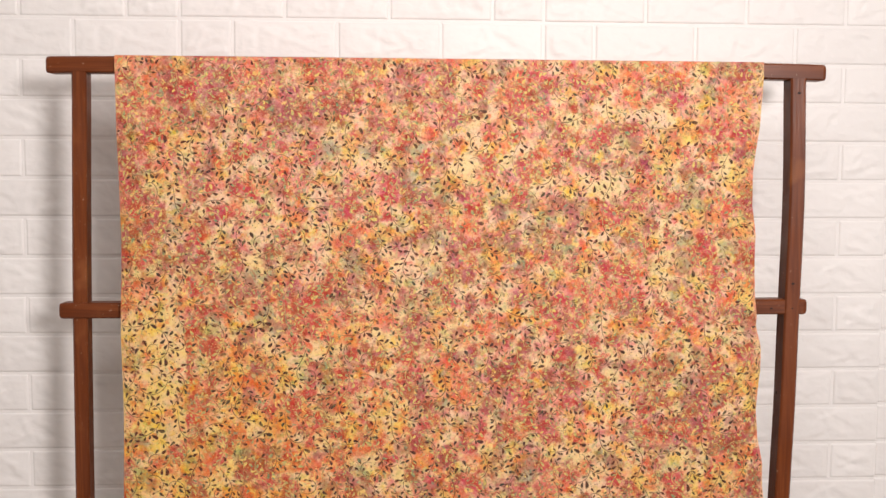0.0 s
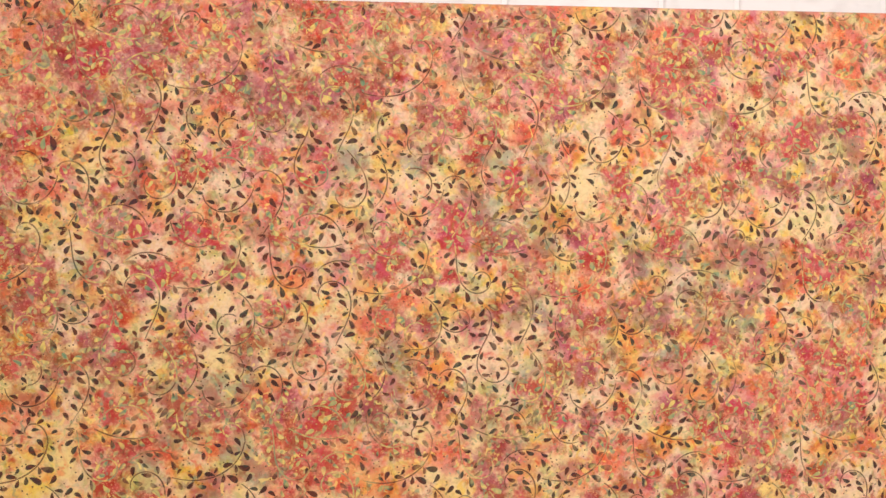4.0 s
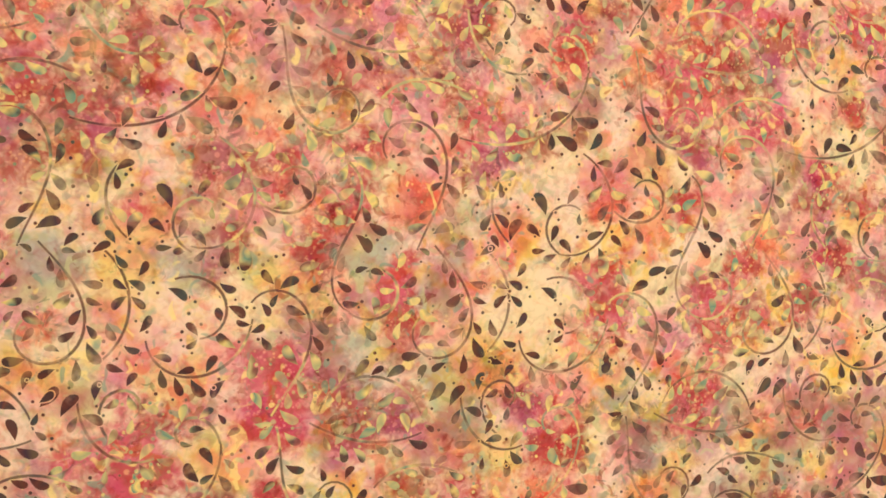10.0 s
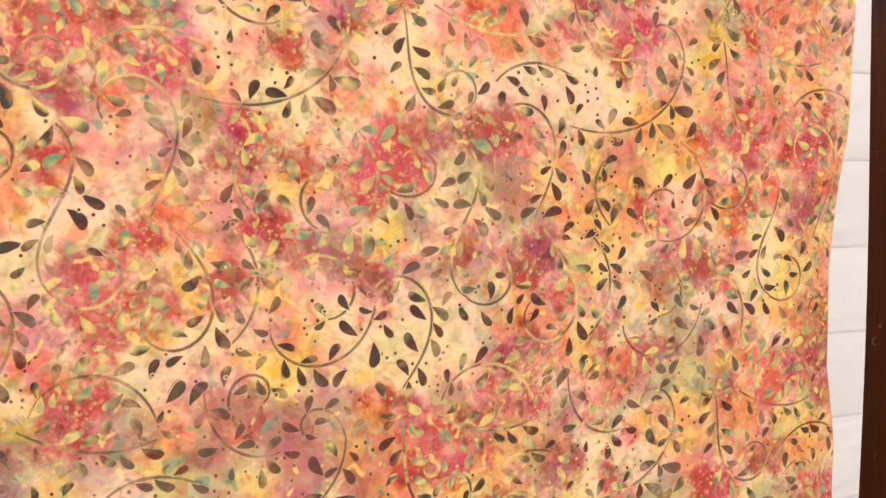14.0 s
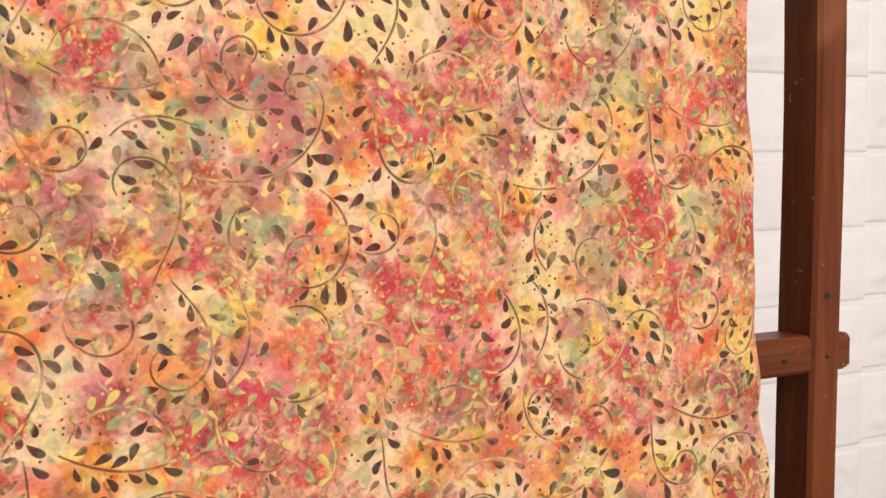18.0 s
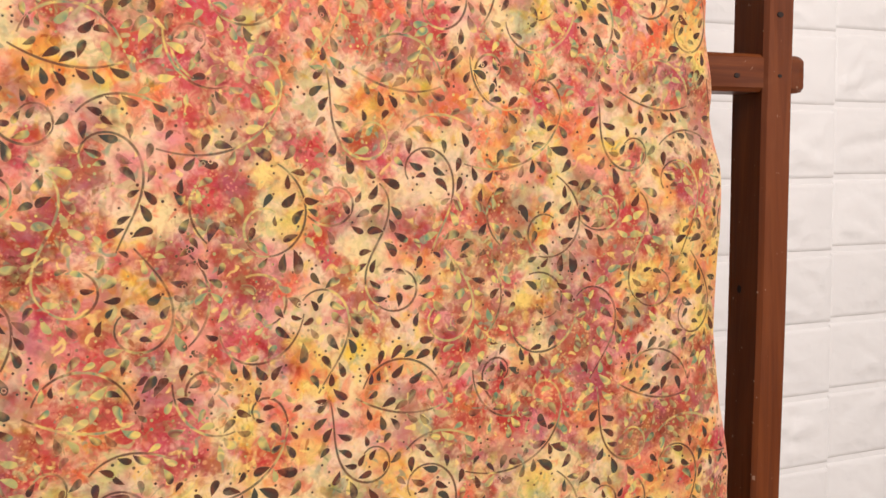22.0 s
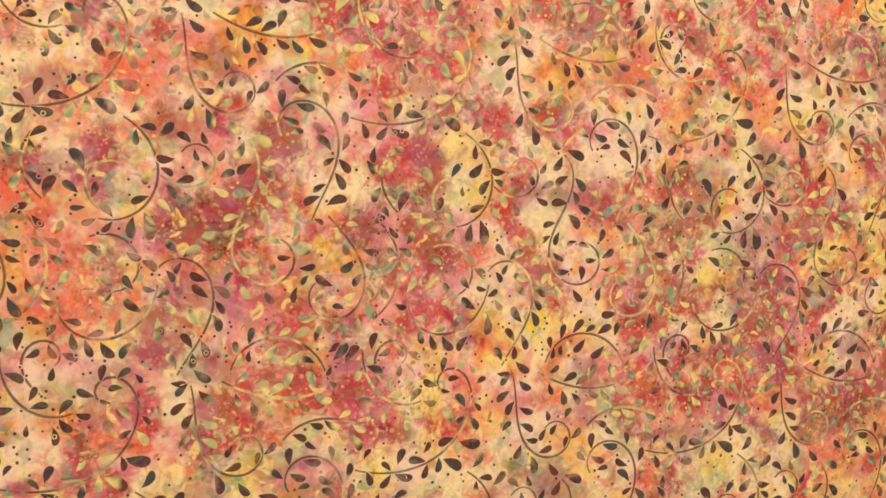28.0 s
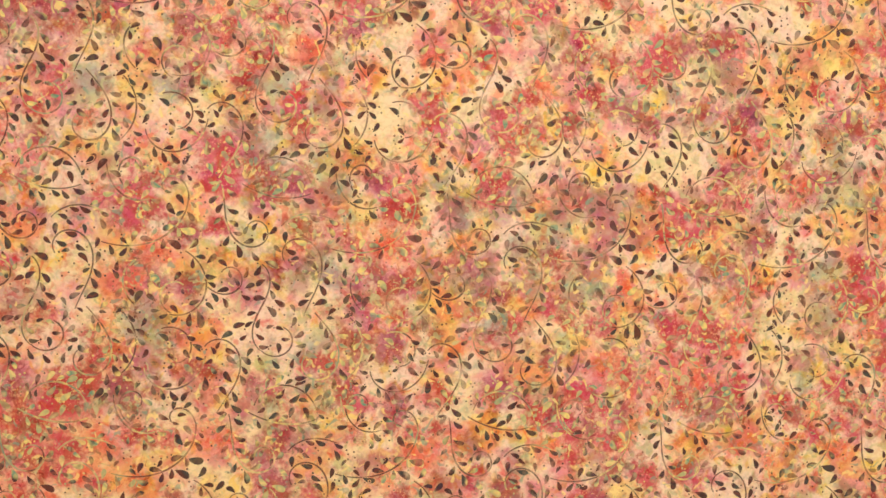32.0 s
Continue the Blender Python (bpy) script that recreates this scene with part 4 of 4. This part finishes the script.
# the sheet: down the front, and over the bar down its back
front_z = np.concatenate([np.arange(HEM_Z, 1.52, 0.0027), np.linspace(1.52, 1.5384, 6)])[::-1]
cols = np.linspace(0, 1, 400)
rows_xyz = []
for z in np.linspace(BACK_Z, 1.50, 60):
    x = edge_left(z) + 0.004 + cols * (edge_right(z) - edge_left(z) - 0.010)
    rows_xyz.append(np.stack([x, 1.733 + 0.003 * np.sin(x * 14 + z * 4) + 0 * x, z + 0 * x], 1))
for k in range(9):
    a = k / 8
    x = edge_left(1.53) + 0.002 + cols * (edge_right(1.53) - edge_left(1.53) - 0.004)
    y0 = cloth_y(x, 1.5389 + 0 * x)
    rows_xyz.append(np.stack([x, 1.7245 + (y0 + 0.006 - 1.7245) * a, 1.5349 + 0.0060 * math.sin(math.pi * (0.25 + 0.6 * a)) + 0 * x], 1))
for z in front_z:
    x = edge_left(z) + cols * (edge_right(z) - edge_left(z))
    rows_xyz.append(np.stack([x, cloth_y(x, z + 0 * x), z + 0 * x], 1))
grid = np.concatenate(rows_xyz)
n_c, n_r = len(cols), len(rows_xyz)
i = (np.arange(n_r - 1)[:, None] * n_c + np.arange(n_c - 1)[None, :]).ravel()
sheet = mesh_object("sheet", grid.tolist(), np.stack([i, i + 1, i + 1 + n_c, i + n_c], 1).tolist(), BATIK, cloth)
add_dyes(sheet, grid[:, 0], grid[:, 2], np.zeros(len(grid)))

# one block of the printed pattern: scrolls as (start x, start z, heading, length, bend at start, bend at end), in mm and degrees
SCROLLS = [
    (26.2, 10.9, 283, 106, -1.30, 7.62),
    (-14.4, 5.1, 188, 48, -10.88, -0.52),
    (0.1, 4.8, 272, 93, -1.65, -0.71),
    (75.3, -51.2, 124, 103, -5.43, 0.87),
    (-3.3, -41.9, 328, 77, -1.48, -2.84),
    (13.6, -71.3, 315, 60, 2.23, 7.32),
    (57.2, -53.4, 322, 80, -4.18, 4.48),
    (56.5, -125.6, 321, 55, 3.26, 5.68),
    (99.0, -93.6, 310, 108, 0.25, -6.06),
    (122.8, -94.5, 328, 66, -1.82, -1.61),
    (10.3, -119.8, 57, 88, -4.77, 0.73),
    (-37.7, -136.0, 275, 72, 3.19, 1.39),
    (158.0, -111.8, 19, 53, -2.78, -4.68),
    (46.6, 17.1, 71, 71, -2.51, -1.74),
    (41.9, 11.8, 328, 58, 0.55, 1.35),
]
SCROLLS += [
    (117.2, 22.5, 270, 53, 1.26, 2.97),
    (72.9, -22.6, 51, 49, -2.36, -1.04),
    (138.7, -56.1, 204, 43, 3.57, 1.66),
    (165.8, -99.5, 152, 43, -3.27, -5.76),
    (134.4, -191.8, 143, 58, -1.00, -9.00),
]
# its leaves as (tail x, tail z, heading, length)
HOOK_LEAVES = [(28, 19, 321, 11.2), (16, 13, 353, 8.3), (25, 12, 223, 9.3), (24, 2, 214, 10.1), (30, 8, 321, 9.9), (30, -8, 338, 10.1), (34, -27, 347, 8.1), (42, -36, 18, 9.5), (31, -30, 242, 9.4), (37, -37, 283, 11.8), (49, -43, 306, 9.6), (59, -51, 335, 12.4), (35, -49, 289, 7.1), (56, -54, 239, 10.3), (46, -58, 241, 7.4), (31, -58, 285, 6.5), (34, -64, 302, 8.6), (43, -73, 23, 8.9), (60, -66, 211, 9.6)]
LENS_LEAVES = [(52, 26, 260, 7.3), (57, 27, 265, 6.3), (72, 30, 226, 11.0), (84, 25, 218, 11.1), (91, 18, 163, 8.9), (101, 19, 48, 12.3), (100, 16, 243, 6.1), (75, 5, 69, 10.2), (90, 4, 106, 10.6), (49, 11, 31, 7.5), (49, 5, 287, 7.9), (57, 0, 281, 9.3), (63, -2, 304, 9.2), (47, -11, 281, 6.8), (59, -17, 55, 7.4), (47, -22, 239, 8.2), (54, -20, 235, 7.4)]
ARCH_LEAVES = [(78, -20, 333, 8.8), (91, -29, 142, 7.8), (99, -36, 95, 8.4), (76, -41, 335, 9.8), (80, -50, 12, 7.2), (100, -49, 151, 9.6), (101, -59, 134, 11.2), (107, -47, 74, 9.2), (107, -59, 72, 9.9), (111, -23, 292, 10.1), (111, -17, 329, 8.9), (117, -37, 53, 6.7), (118, -44, 287, 9.0), (123, -3, 187, 9.4), (130, 0, 62, 8.3), (141, -14, 274, 9.6), (129, -12, 263, 6.2), (136, -42, 66, 9.7), (151, -37, 55, 7.2), (134, -47, 341, 11.4), (133, -62, 28, 9.3), (125, -57, 261, 8.8), (120, -64, 301, 8.9), (157, -79, 117, 12.9)]
SPRAY_LEAVES = [(-8, -24, 348, 13.9), (0, -40, 53, 10.6), (-18, -33, 328, 13.6), (7, -58, 224, 11.8), (21, -63, 175, 9.5), (13, -52, 43, 11.0), (19, -21, 42, 7.9), (-4, -5, 123, 10.2), (-7, 12, 180, 7.5), (-13, 5, 163, 5.9), (-10, -13, 123, 11.8), (-1, 19, 304, 6.1), (3, 8, 28, 7.0), (19, 20, 118, 9.3)]
FORK_LEAVES = [(18, -90, 134, 8.7), (16, -76, 305, 9.4), (25, -80, 293, 9.5), (40, -78, 330, 8.7), (60, -82, 176, 10.8), (60, -88, 310, 11.5), (66, -82, 327, 11.1), (83, -93, 120, 7.5), (98, -88, 18, 12.1), (91, -95, 328, 6.3), (110, -96, 41, 8.3), (115, -99, 170, 6.2), (80, -105, 69, 8.9), (82, -114, 32, 9.4), (83, -121, 6, 9.2), (88, -125, 231, 6.4), (101, -131, 149, 11.2)]
BELL_LEAVES = [(51, -110, 322, 8.8), (55, -98, 250, 8.6), (66, -104, 196, 6.7), (74, -108, 158, 7.5), (79, -115, 180, 7.5), (62, -121, 179, 8.9), (69, -127, 90, 9.0), (44, -102, 192, 11.5), (0, -92, 263, 11.8), (5, -90, 280, 15.4), (-4, -110, 333, 8.6), (21, -111, 129, 8.9), (44, -111, 215, 7.2), (15, -120, 301, 7.5), (23, -116, 239, 7.0), (36, -126, 157, 10.3), (36, -135, 139, 11.0), (32, -150, 124, 11.7), (27, -161, 124, 9.9), (10, -144, 269, 12.5), (-2, -156, 231, 10.5), (3, -141, 141, 11.6)]
RING_LEAVES = [(15, -136, 304, 7.9), (10, -130, 165, 7.1), (-1, -129, 123, 8.9), (44, -129, 55, 8.3), (53, -128, 295, 9.5), (64, -132, 307, 9.7), (82, -131, 255, 9.1), (91, -139, 51, 8.1), (114, -135, 208, 8.6), (113, -117, 219, 10.5), (117, -112, 346, 9.9), (107, -144, 163, 7.0), (105, -152, 207, 8.6), (91, -161, 68, 9.5), (114, -148, 266, 10.2), (107, -174, 52, 12.8), (98, -167, 36, 7.9), (119, -140, 298, 11.9), (135, -154, 158, 8.7), (136, -161, 53, 7.7)]
TWIG_LEAVES = [(122, -167, 75, 9.9), (135, -142, 337, 7.9), (142, -136, 56, 9.3), (128, -131, 290, 9.5), (126, -123, 157, 7.9), (155, -116, 326, 10.4), (137, -116, 143, 7.6), (142, -110, 59, 8.0), (157, -97, 181, 7.5), (138, -92, 63, 12.6), (154, -90, 139, 9.5), (132, -95, 123, 7.3), (122, -99, 29, 9.5), (132, -100, 310, 8.2)]
# the block's rows were stamped by hand: (x, z) of the origin in each row
PITCH_X, DROP = 0.1815, -0.0075
STAMP_ROWS = {-3: (0.324, 0.321), -2: (0.328, 0.513), -1: (0.330, 0.705), 0: (0.332, 0.898), 1: (0.333, 1.0895), 2: (0.331, 1.2775), 3: (0.336, 1.4675), 4: (0.338, 1.659)}


def scroll_line(s, n):
    x, z, heading, length, k0, k1 = s
    t = np.linspace(0, 1, n)
    th = np.radians(heading + length * (k0 * t + (k1 - k0) * t * t / 2))
    d = np.stack([np.cos(th), np.sin(th)], 1) * length / (n - 1)
    xy = np.array([x, z]) + np.concatenate([[[0, 0]], np.cumsum((d[1:] + d[:-1]) / 2, axis=0)])
    return xy, th


def teardrop(length, width, bend, n=16):
    """Outline of a leaf, from its tail at the origin, along +x."""
    a = np.linspace(0, 2 * math.pi, n, endpoint=False)
    s = (1 - np.cos(a)) / 2
    w = 1.27 * np.sin(a) * np.sin(a / 2) ** 1.15
    return np.stack([s * length, w * width / 2 + bend * length * s * (1 - s) * 1.4], 1)


class Print:
    """Flat shapes of ink, each with a soft rim, in mm of the block."""

    def __init__(self):
        self.xy, self.ink, self.rise, self.faces, self.size = [], [], [], [], 0

    def patch(self, outline, rim):
        n = len(outline)
        mid = outline.mean(0)
        d = outline - mid
        r = np.maximum(np.hypot(d[:, 0], d[:, 1]), 1e-6)[:, None]
        inner, outer = mid + d * np.clip(1 - rim / r, 0.25, 1), mid + d * (1 + 3.2 * rim / r)
        self.xy += [outer, inner, mid[None]]
        self.ink += [0.0] * n + [1.0] * (n + 1)
        self.rise += [(0.00012, 0.00016, 0.00020)[len(self.xy) % 7 % 3]] * (2 * n + 1)
        b = self.size
        for k in range(n):
            j = (k + 1) % n
            self.faces.append((b + k, b + j, b + n + j, b + n + k))
            self.faces.append((b + n + k, b + n + j, b + 2 * n))
        self.size += 2 * n + 1

    def ribbon(self, line, heading, widths, rim):
        side = np.stack([-np.sin(heading), np.cos(heading)], 1)
        n = len(line)
        for off, ink in ((-1, 0.0), (-0.5, 0.85), (0.5, 0.85), (1, 0.0)):
            w = widths / 2 * np.sign(off) + (np.sign(off) * rim * 3.0 if abs(off) == 1 else -np.sign(off) * np.minimum(rim, widths * 0.25))
            self.xy.append(line + side * w[:, None])
            self.ink += [ink] * n
            self.rise += [0.00008] * n
        b = self.size
        for s in range(3):
            for k in range(n - 1):
                self.faces.append((b + s * n + k, b + s * n + k + 1, b + (s + 1) * n + k + 1, b + (s + 1) * n + k))
        self.size += 4 * n


block = Print()
rnd = random.Random(7)
taken = []
for s in SCROLLS:
    n = max(10, int(abs(s[3]) / 3.2))
    line, th = scroll_line(s, n)
    t = np.linspace(0, 1, n)
    block.ribbon(line, th, 0.45 + 0.95 * np.sin(np.pi * np.clip(0.12 + 0.8 * t, 0, 1)) ** 0.8, 0.26)
for x, z, heading, size in HOOK_LEAVES + LENS_LEAVES + ARCH_LEAVES + SPRAY_LEAVES + FORK_LEAVES + BELL_LEAVES + RING_LEAVES + TWIG_LEAVES:
    a = math.radians(heading)
    c, q = math.cos(a), math.sin(a)
    size *= 0.96
    leaf = teardrop(size, size * rnd.uniform(0.42, 0.50), rnd.choice((-1, 1)) * rnd.uniform(0.10, 0.32))
    block.patch(leaf @ np.array([[c, q], [-q, c]]) + (x, z), 0.24)
    taken.append((x + c * size * 0.6, z + q * size * 0.6))
# paired leaflets along the stems wherever there is room
for s in SCROLLS:
    n = max(4, int(abs(s[3]) / 6.5))
    line, th = scroll_line(s, n)
    for k in range(1, n):
        for side in (1, -1):
            a = th[k] + side * rnd.uniform(0.55, 0.95)
            size = rnd.uniform(7.0, 10.5) * (0.75 if k == n - 1 else 1)
            c, q = math.cos(a), math.sin(a)
            x, z = line[k][0] + c * 1.3, line[k][1] + q * 1.3
            spot = (x + c * size * 0.6, z + q * size * 0.6)
            # room in the block and in its neighbours
            if all((spot[0] - p[0] + 181 * i) ** 2 + (spot[1] - p[1] + 191 * j - 7.5 * i) ** 2 > 58 for p in taken for i in (-1, 0, 1) for j in (-1, 0, 1)) and rnd.random() < 0.9:
                leaf = teardrop(size, size * rnd.uniform(0.42, 0.50), side * rnd.uniform(0.05, 0.3))
                block.patch(leaf @ np.array([[c, q], [-q, c]]) + (x, z), 0.24)
                taken.append(spot)
# single dots strewn between the leaves
lines = np.concatenate([scroll_line(s, max(10, int(abs(s[3]) / 3.2)))[0] for s in SCROLLS])
dots = []
for _ in range(420):
    x, z = rnd.uniform(-60, 121.5), rnd.uniform(-150, 41.5)
    clear = all((x - p[0]) ** 2 + (z - p[1]) ** 2 > 21 for p in taken) and ((lines - (x, z)) ** 2).sum(1).min() > 7
    if clear and all((x - p[0]) ** 2 + (z - p[1]) ** 2 > 9 for p in dots):
        dots.append((x, z))
        r = rnd.uniform(0.55, 0.85)
        u = np.linspace(0, 2 * math.pi, 7, endpoint=False)
        block.patch(np.stack([x + r * np.cos(u), z + r * np.sin(u)], 1), 0.22)

block_xy = np.concatenate(block.xy) * 0.001
block_ink, block_rise = np.array(block.ink), np.array(block.rise)
quads = np.array([f for f in block.faces if len(f) == 4])
tris = np.array([f for f in block.faces if len(f) == 3])
print_xyz, print_ink, print_faces, base = [], [], [], 0
for col in range(-6, 4):
    for row in range(-3, 5):
        turn = rnd.gauss(0, 0.006)
        xy = block_xy @ np.array([[math.cos(turn), math.sin(turn)], [-math.sin(turn), math.cos(turn)]])
        xy = xy + (STAMP_ROWS[row][0] + col * PITCH_X + rnd.gauss(0, 0.0006), STAMP_ROWS[row][1] + col * DROP + rnd.gauss(0, 0.0006))
        x, z = xy[:, 0], xy[:, 1]
        ok = (z < 1.5368) & (z > HEM_Z + 0.002) & (x < edge_right(z) - 0.0005) & (x > edge_left(z) + 0.0005)
        kept_quads, kept_tris = quads[ok[quads].all(1)], tris[ok[tris].all(1)]
        if not len(kept_quads):
            continue
        used = np.zeros(len(xy), bool)
        used[kept_quads.ravel()] = True
        used[kept_tris.ravel()] = True
        index = np.cumsum(used) - 1
        xy = xy[used]
        lift = np.stack([xy[:, 0], cloth_y(xy[:, 0], xy[:, 1]) - 0.00003 - 0.2 * block_rise[used] - 0.000006 * ((col + 2 * row) % 4), xy[:, 1]], 1)
        print_xyz.append(lift), print_ink.append(block_ink[used])
        print_faces += (index[kept_quads] + base).tolist() + (index[kept_tris] + base).tolist()
        base += len(xy)
lift = np.concatenate(print_xyz)
scrolls = mesh_object("scroll_print", lift.tolist(), print_faces, BATIK, cloth)
tagged(scrolls, "dark and pale teardrop leaves, curling stems and dots", kind="stuff")
add_dyes(scrolls, lift[:, 0], lift[:, 2], np.concatenate(print_ink))

# ---- foam bricks of the wall ----
PANEL_X, PANEL_W, ROW_H, ROW_TOP = -0.402, 0.6895, 0.0749, 1.6321
JOINT = 0.0042


def brick_mesh(width, seed, name, fine=True):
    """A pillowed foam brick: a smooth rim, and inside a ragged line a split-stone face broken into shallow ledges."""
    r = random.Random(seed)
    w, h = width - JOINT, ROW_H - JOINT
    nx, nz = (int(w / 0.0046), int(h / 0.0046)) if fine else (6, 3)
    rim = [0, 0.0015, 0.003, 0.0055]
    us = np.array(rim + list(np.linspace(0.010, w - 0.010, nx)) + [w - k for k in rim[::-1]])
    vs = np.array(rim + list(np.linspace(0.010, h - 0.010, nz)) + [h - k for k in rim[::-1]])
    u, v = np.meshgrid(us, vs)
    inset = np.minimum(np.minimum(u, w - u), np.minimum(v, h - v))
    y = 0.0010 - 0.0032 * np.clip(inset / 0.003, 0, 1) ** 0.7
    if fine:
        wander = 0.0055 * lattice_noise(u + seed, v, 0.016, seed) + 0.003 * lattice_noise(u, v + seed, 0.007, seed + 1)
        face = np.clip((inset - 0.0085 + wander) / 0.004, 0, 1)
        y = y - 0.0010 * face
        for k in range(6):
            # a ledge along a wandering line across the face
            a, cx, cz = r.uniform(-0.7, 0.7) + (1.57 if k % 3 == 2 else 0), r.uniform(0.15, 0.85) * w, r.uniform(0.2, 0.8) * h
            d = -(u - cx) * math.sin(a) + (v - cz) * math.cos(a) + 0.006 * lattice_noise(u + k, v, 0.02, seed + 7 + k)
            along = (u - cx) * math.cos(a) + (v - cz) * math.sin(a)
            reach = np.clip(1.4 - np.abs(along) / r.uniform(0.02, 0.05), 0, 1)
            y = y - r.choice((-1, 1)) * 0.0008 * face * reach * np.clip(d / 0.0035, -1, 1) * np.clip(1.6 - np.abs(d) / 0.012, 0, 1)
        y = y - 0.0003 * face * lattice_noise(u, v, 0.009, seed + 3)
    n = len(us)
    verts = np.stack([u - w / 2, y, v - h / 2], -1).reshape(-1, 3).tolist()
    faces = [(j * n + i, j * n + i + 1, (j + 1) * n + i + 1, (j + 1) * n + i) for j in range(len(vs) - 1) for i in range(n - 1)]
    me = bpy.data.meshes.new(name)
    me.from_pydata(verts, [], faces)
    me.materials.append(FOAM)
    me.shade_smooth()
    return me


FULL = PANEL_W * 2 / 7
full_meshes = [brick_mesh(FULL, 11 + k, "brick") for k in range(9)]
half_meshes = [brick_mesh(FULL / 2, 41 + k, "brick_half") for k in range(5)]
plain_full, plain_half = brick_mesh(FULL, 61, "brick_plain", False), brick_mesh(FULL / 2, 62, "brick_plain", False)
rest_verts, rest_faces = [], []
rnd = random.Random(3)
for panel in range(-3, 5):
    for row in range(-14, 22):
        z = ROW_TOP - (row + 0.5) * ROW_H
        if not 0.03 < z < ROOM[3] - 0.03:
            continue
        widths = (FULL, FULL, FULL, FULL / 2) if row % 2 else (FULL / 2, FULL, FULL, FULL)
        x = PANEL_X + panel * PANEL_W + (-0.008 if panel == 2 else 0.0)
        for w in widths:
            cx = x + w / 2
            x += w
            if cx - w / 2 < ROOM[0] or cx + w / 2 > ROOM[1]:
                continue
            me = rnd.choice(full_meshes if w == FULL else half_meshes)
            zz = z + (0.003 if panel == 2 else -0.001 * (panel % 2))
            if -0.98 < cx < 1.25 and 0.50 < z < 1.80 and not (-0.32 < cx < 0.42 and z < 1.42):
                ob = new("brick", me)
                ob.location = (cx, WALL_Y, zz)
                ob.parent = wall_north
            else:
                me = plain_full if w == FULL else plain_half
                b = len(rest_verts)
                rest_verts += [(v.co.x + cx, v.co.y + WALL_Y, v.co.z + zz) for v in me.vertices]
                rest_faces += [tuple(b + k for k in p.vertices) for p in me.polygons]
tagged(mesh_object("brick_field", rest_verts, rest_faces, FOAM, wall_north), "white foam bricks", kind="stuff")
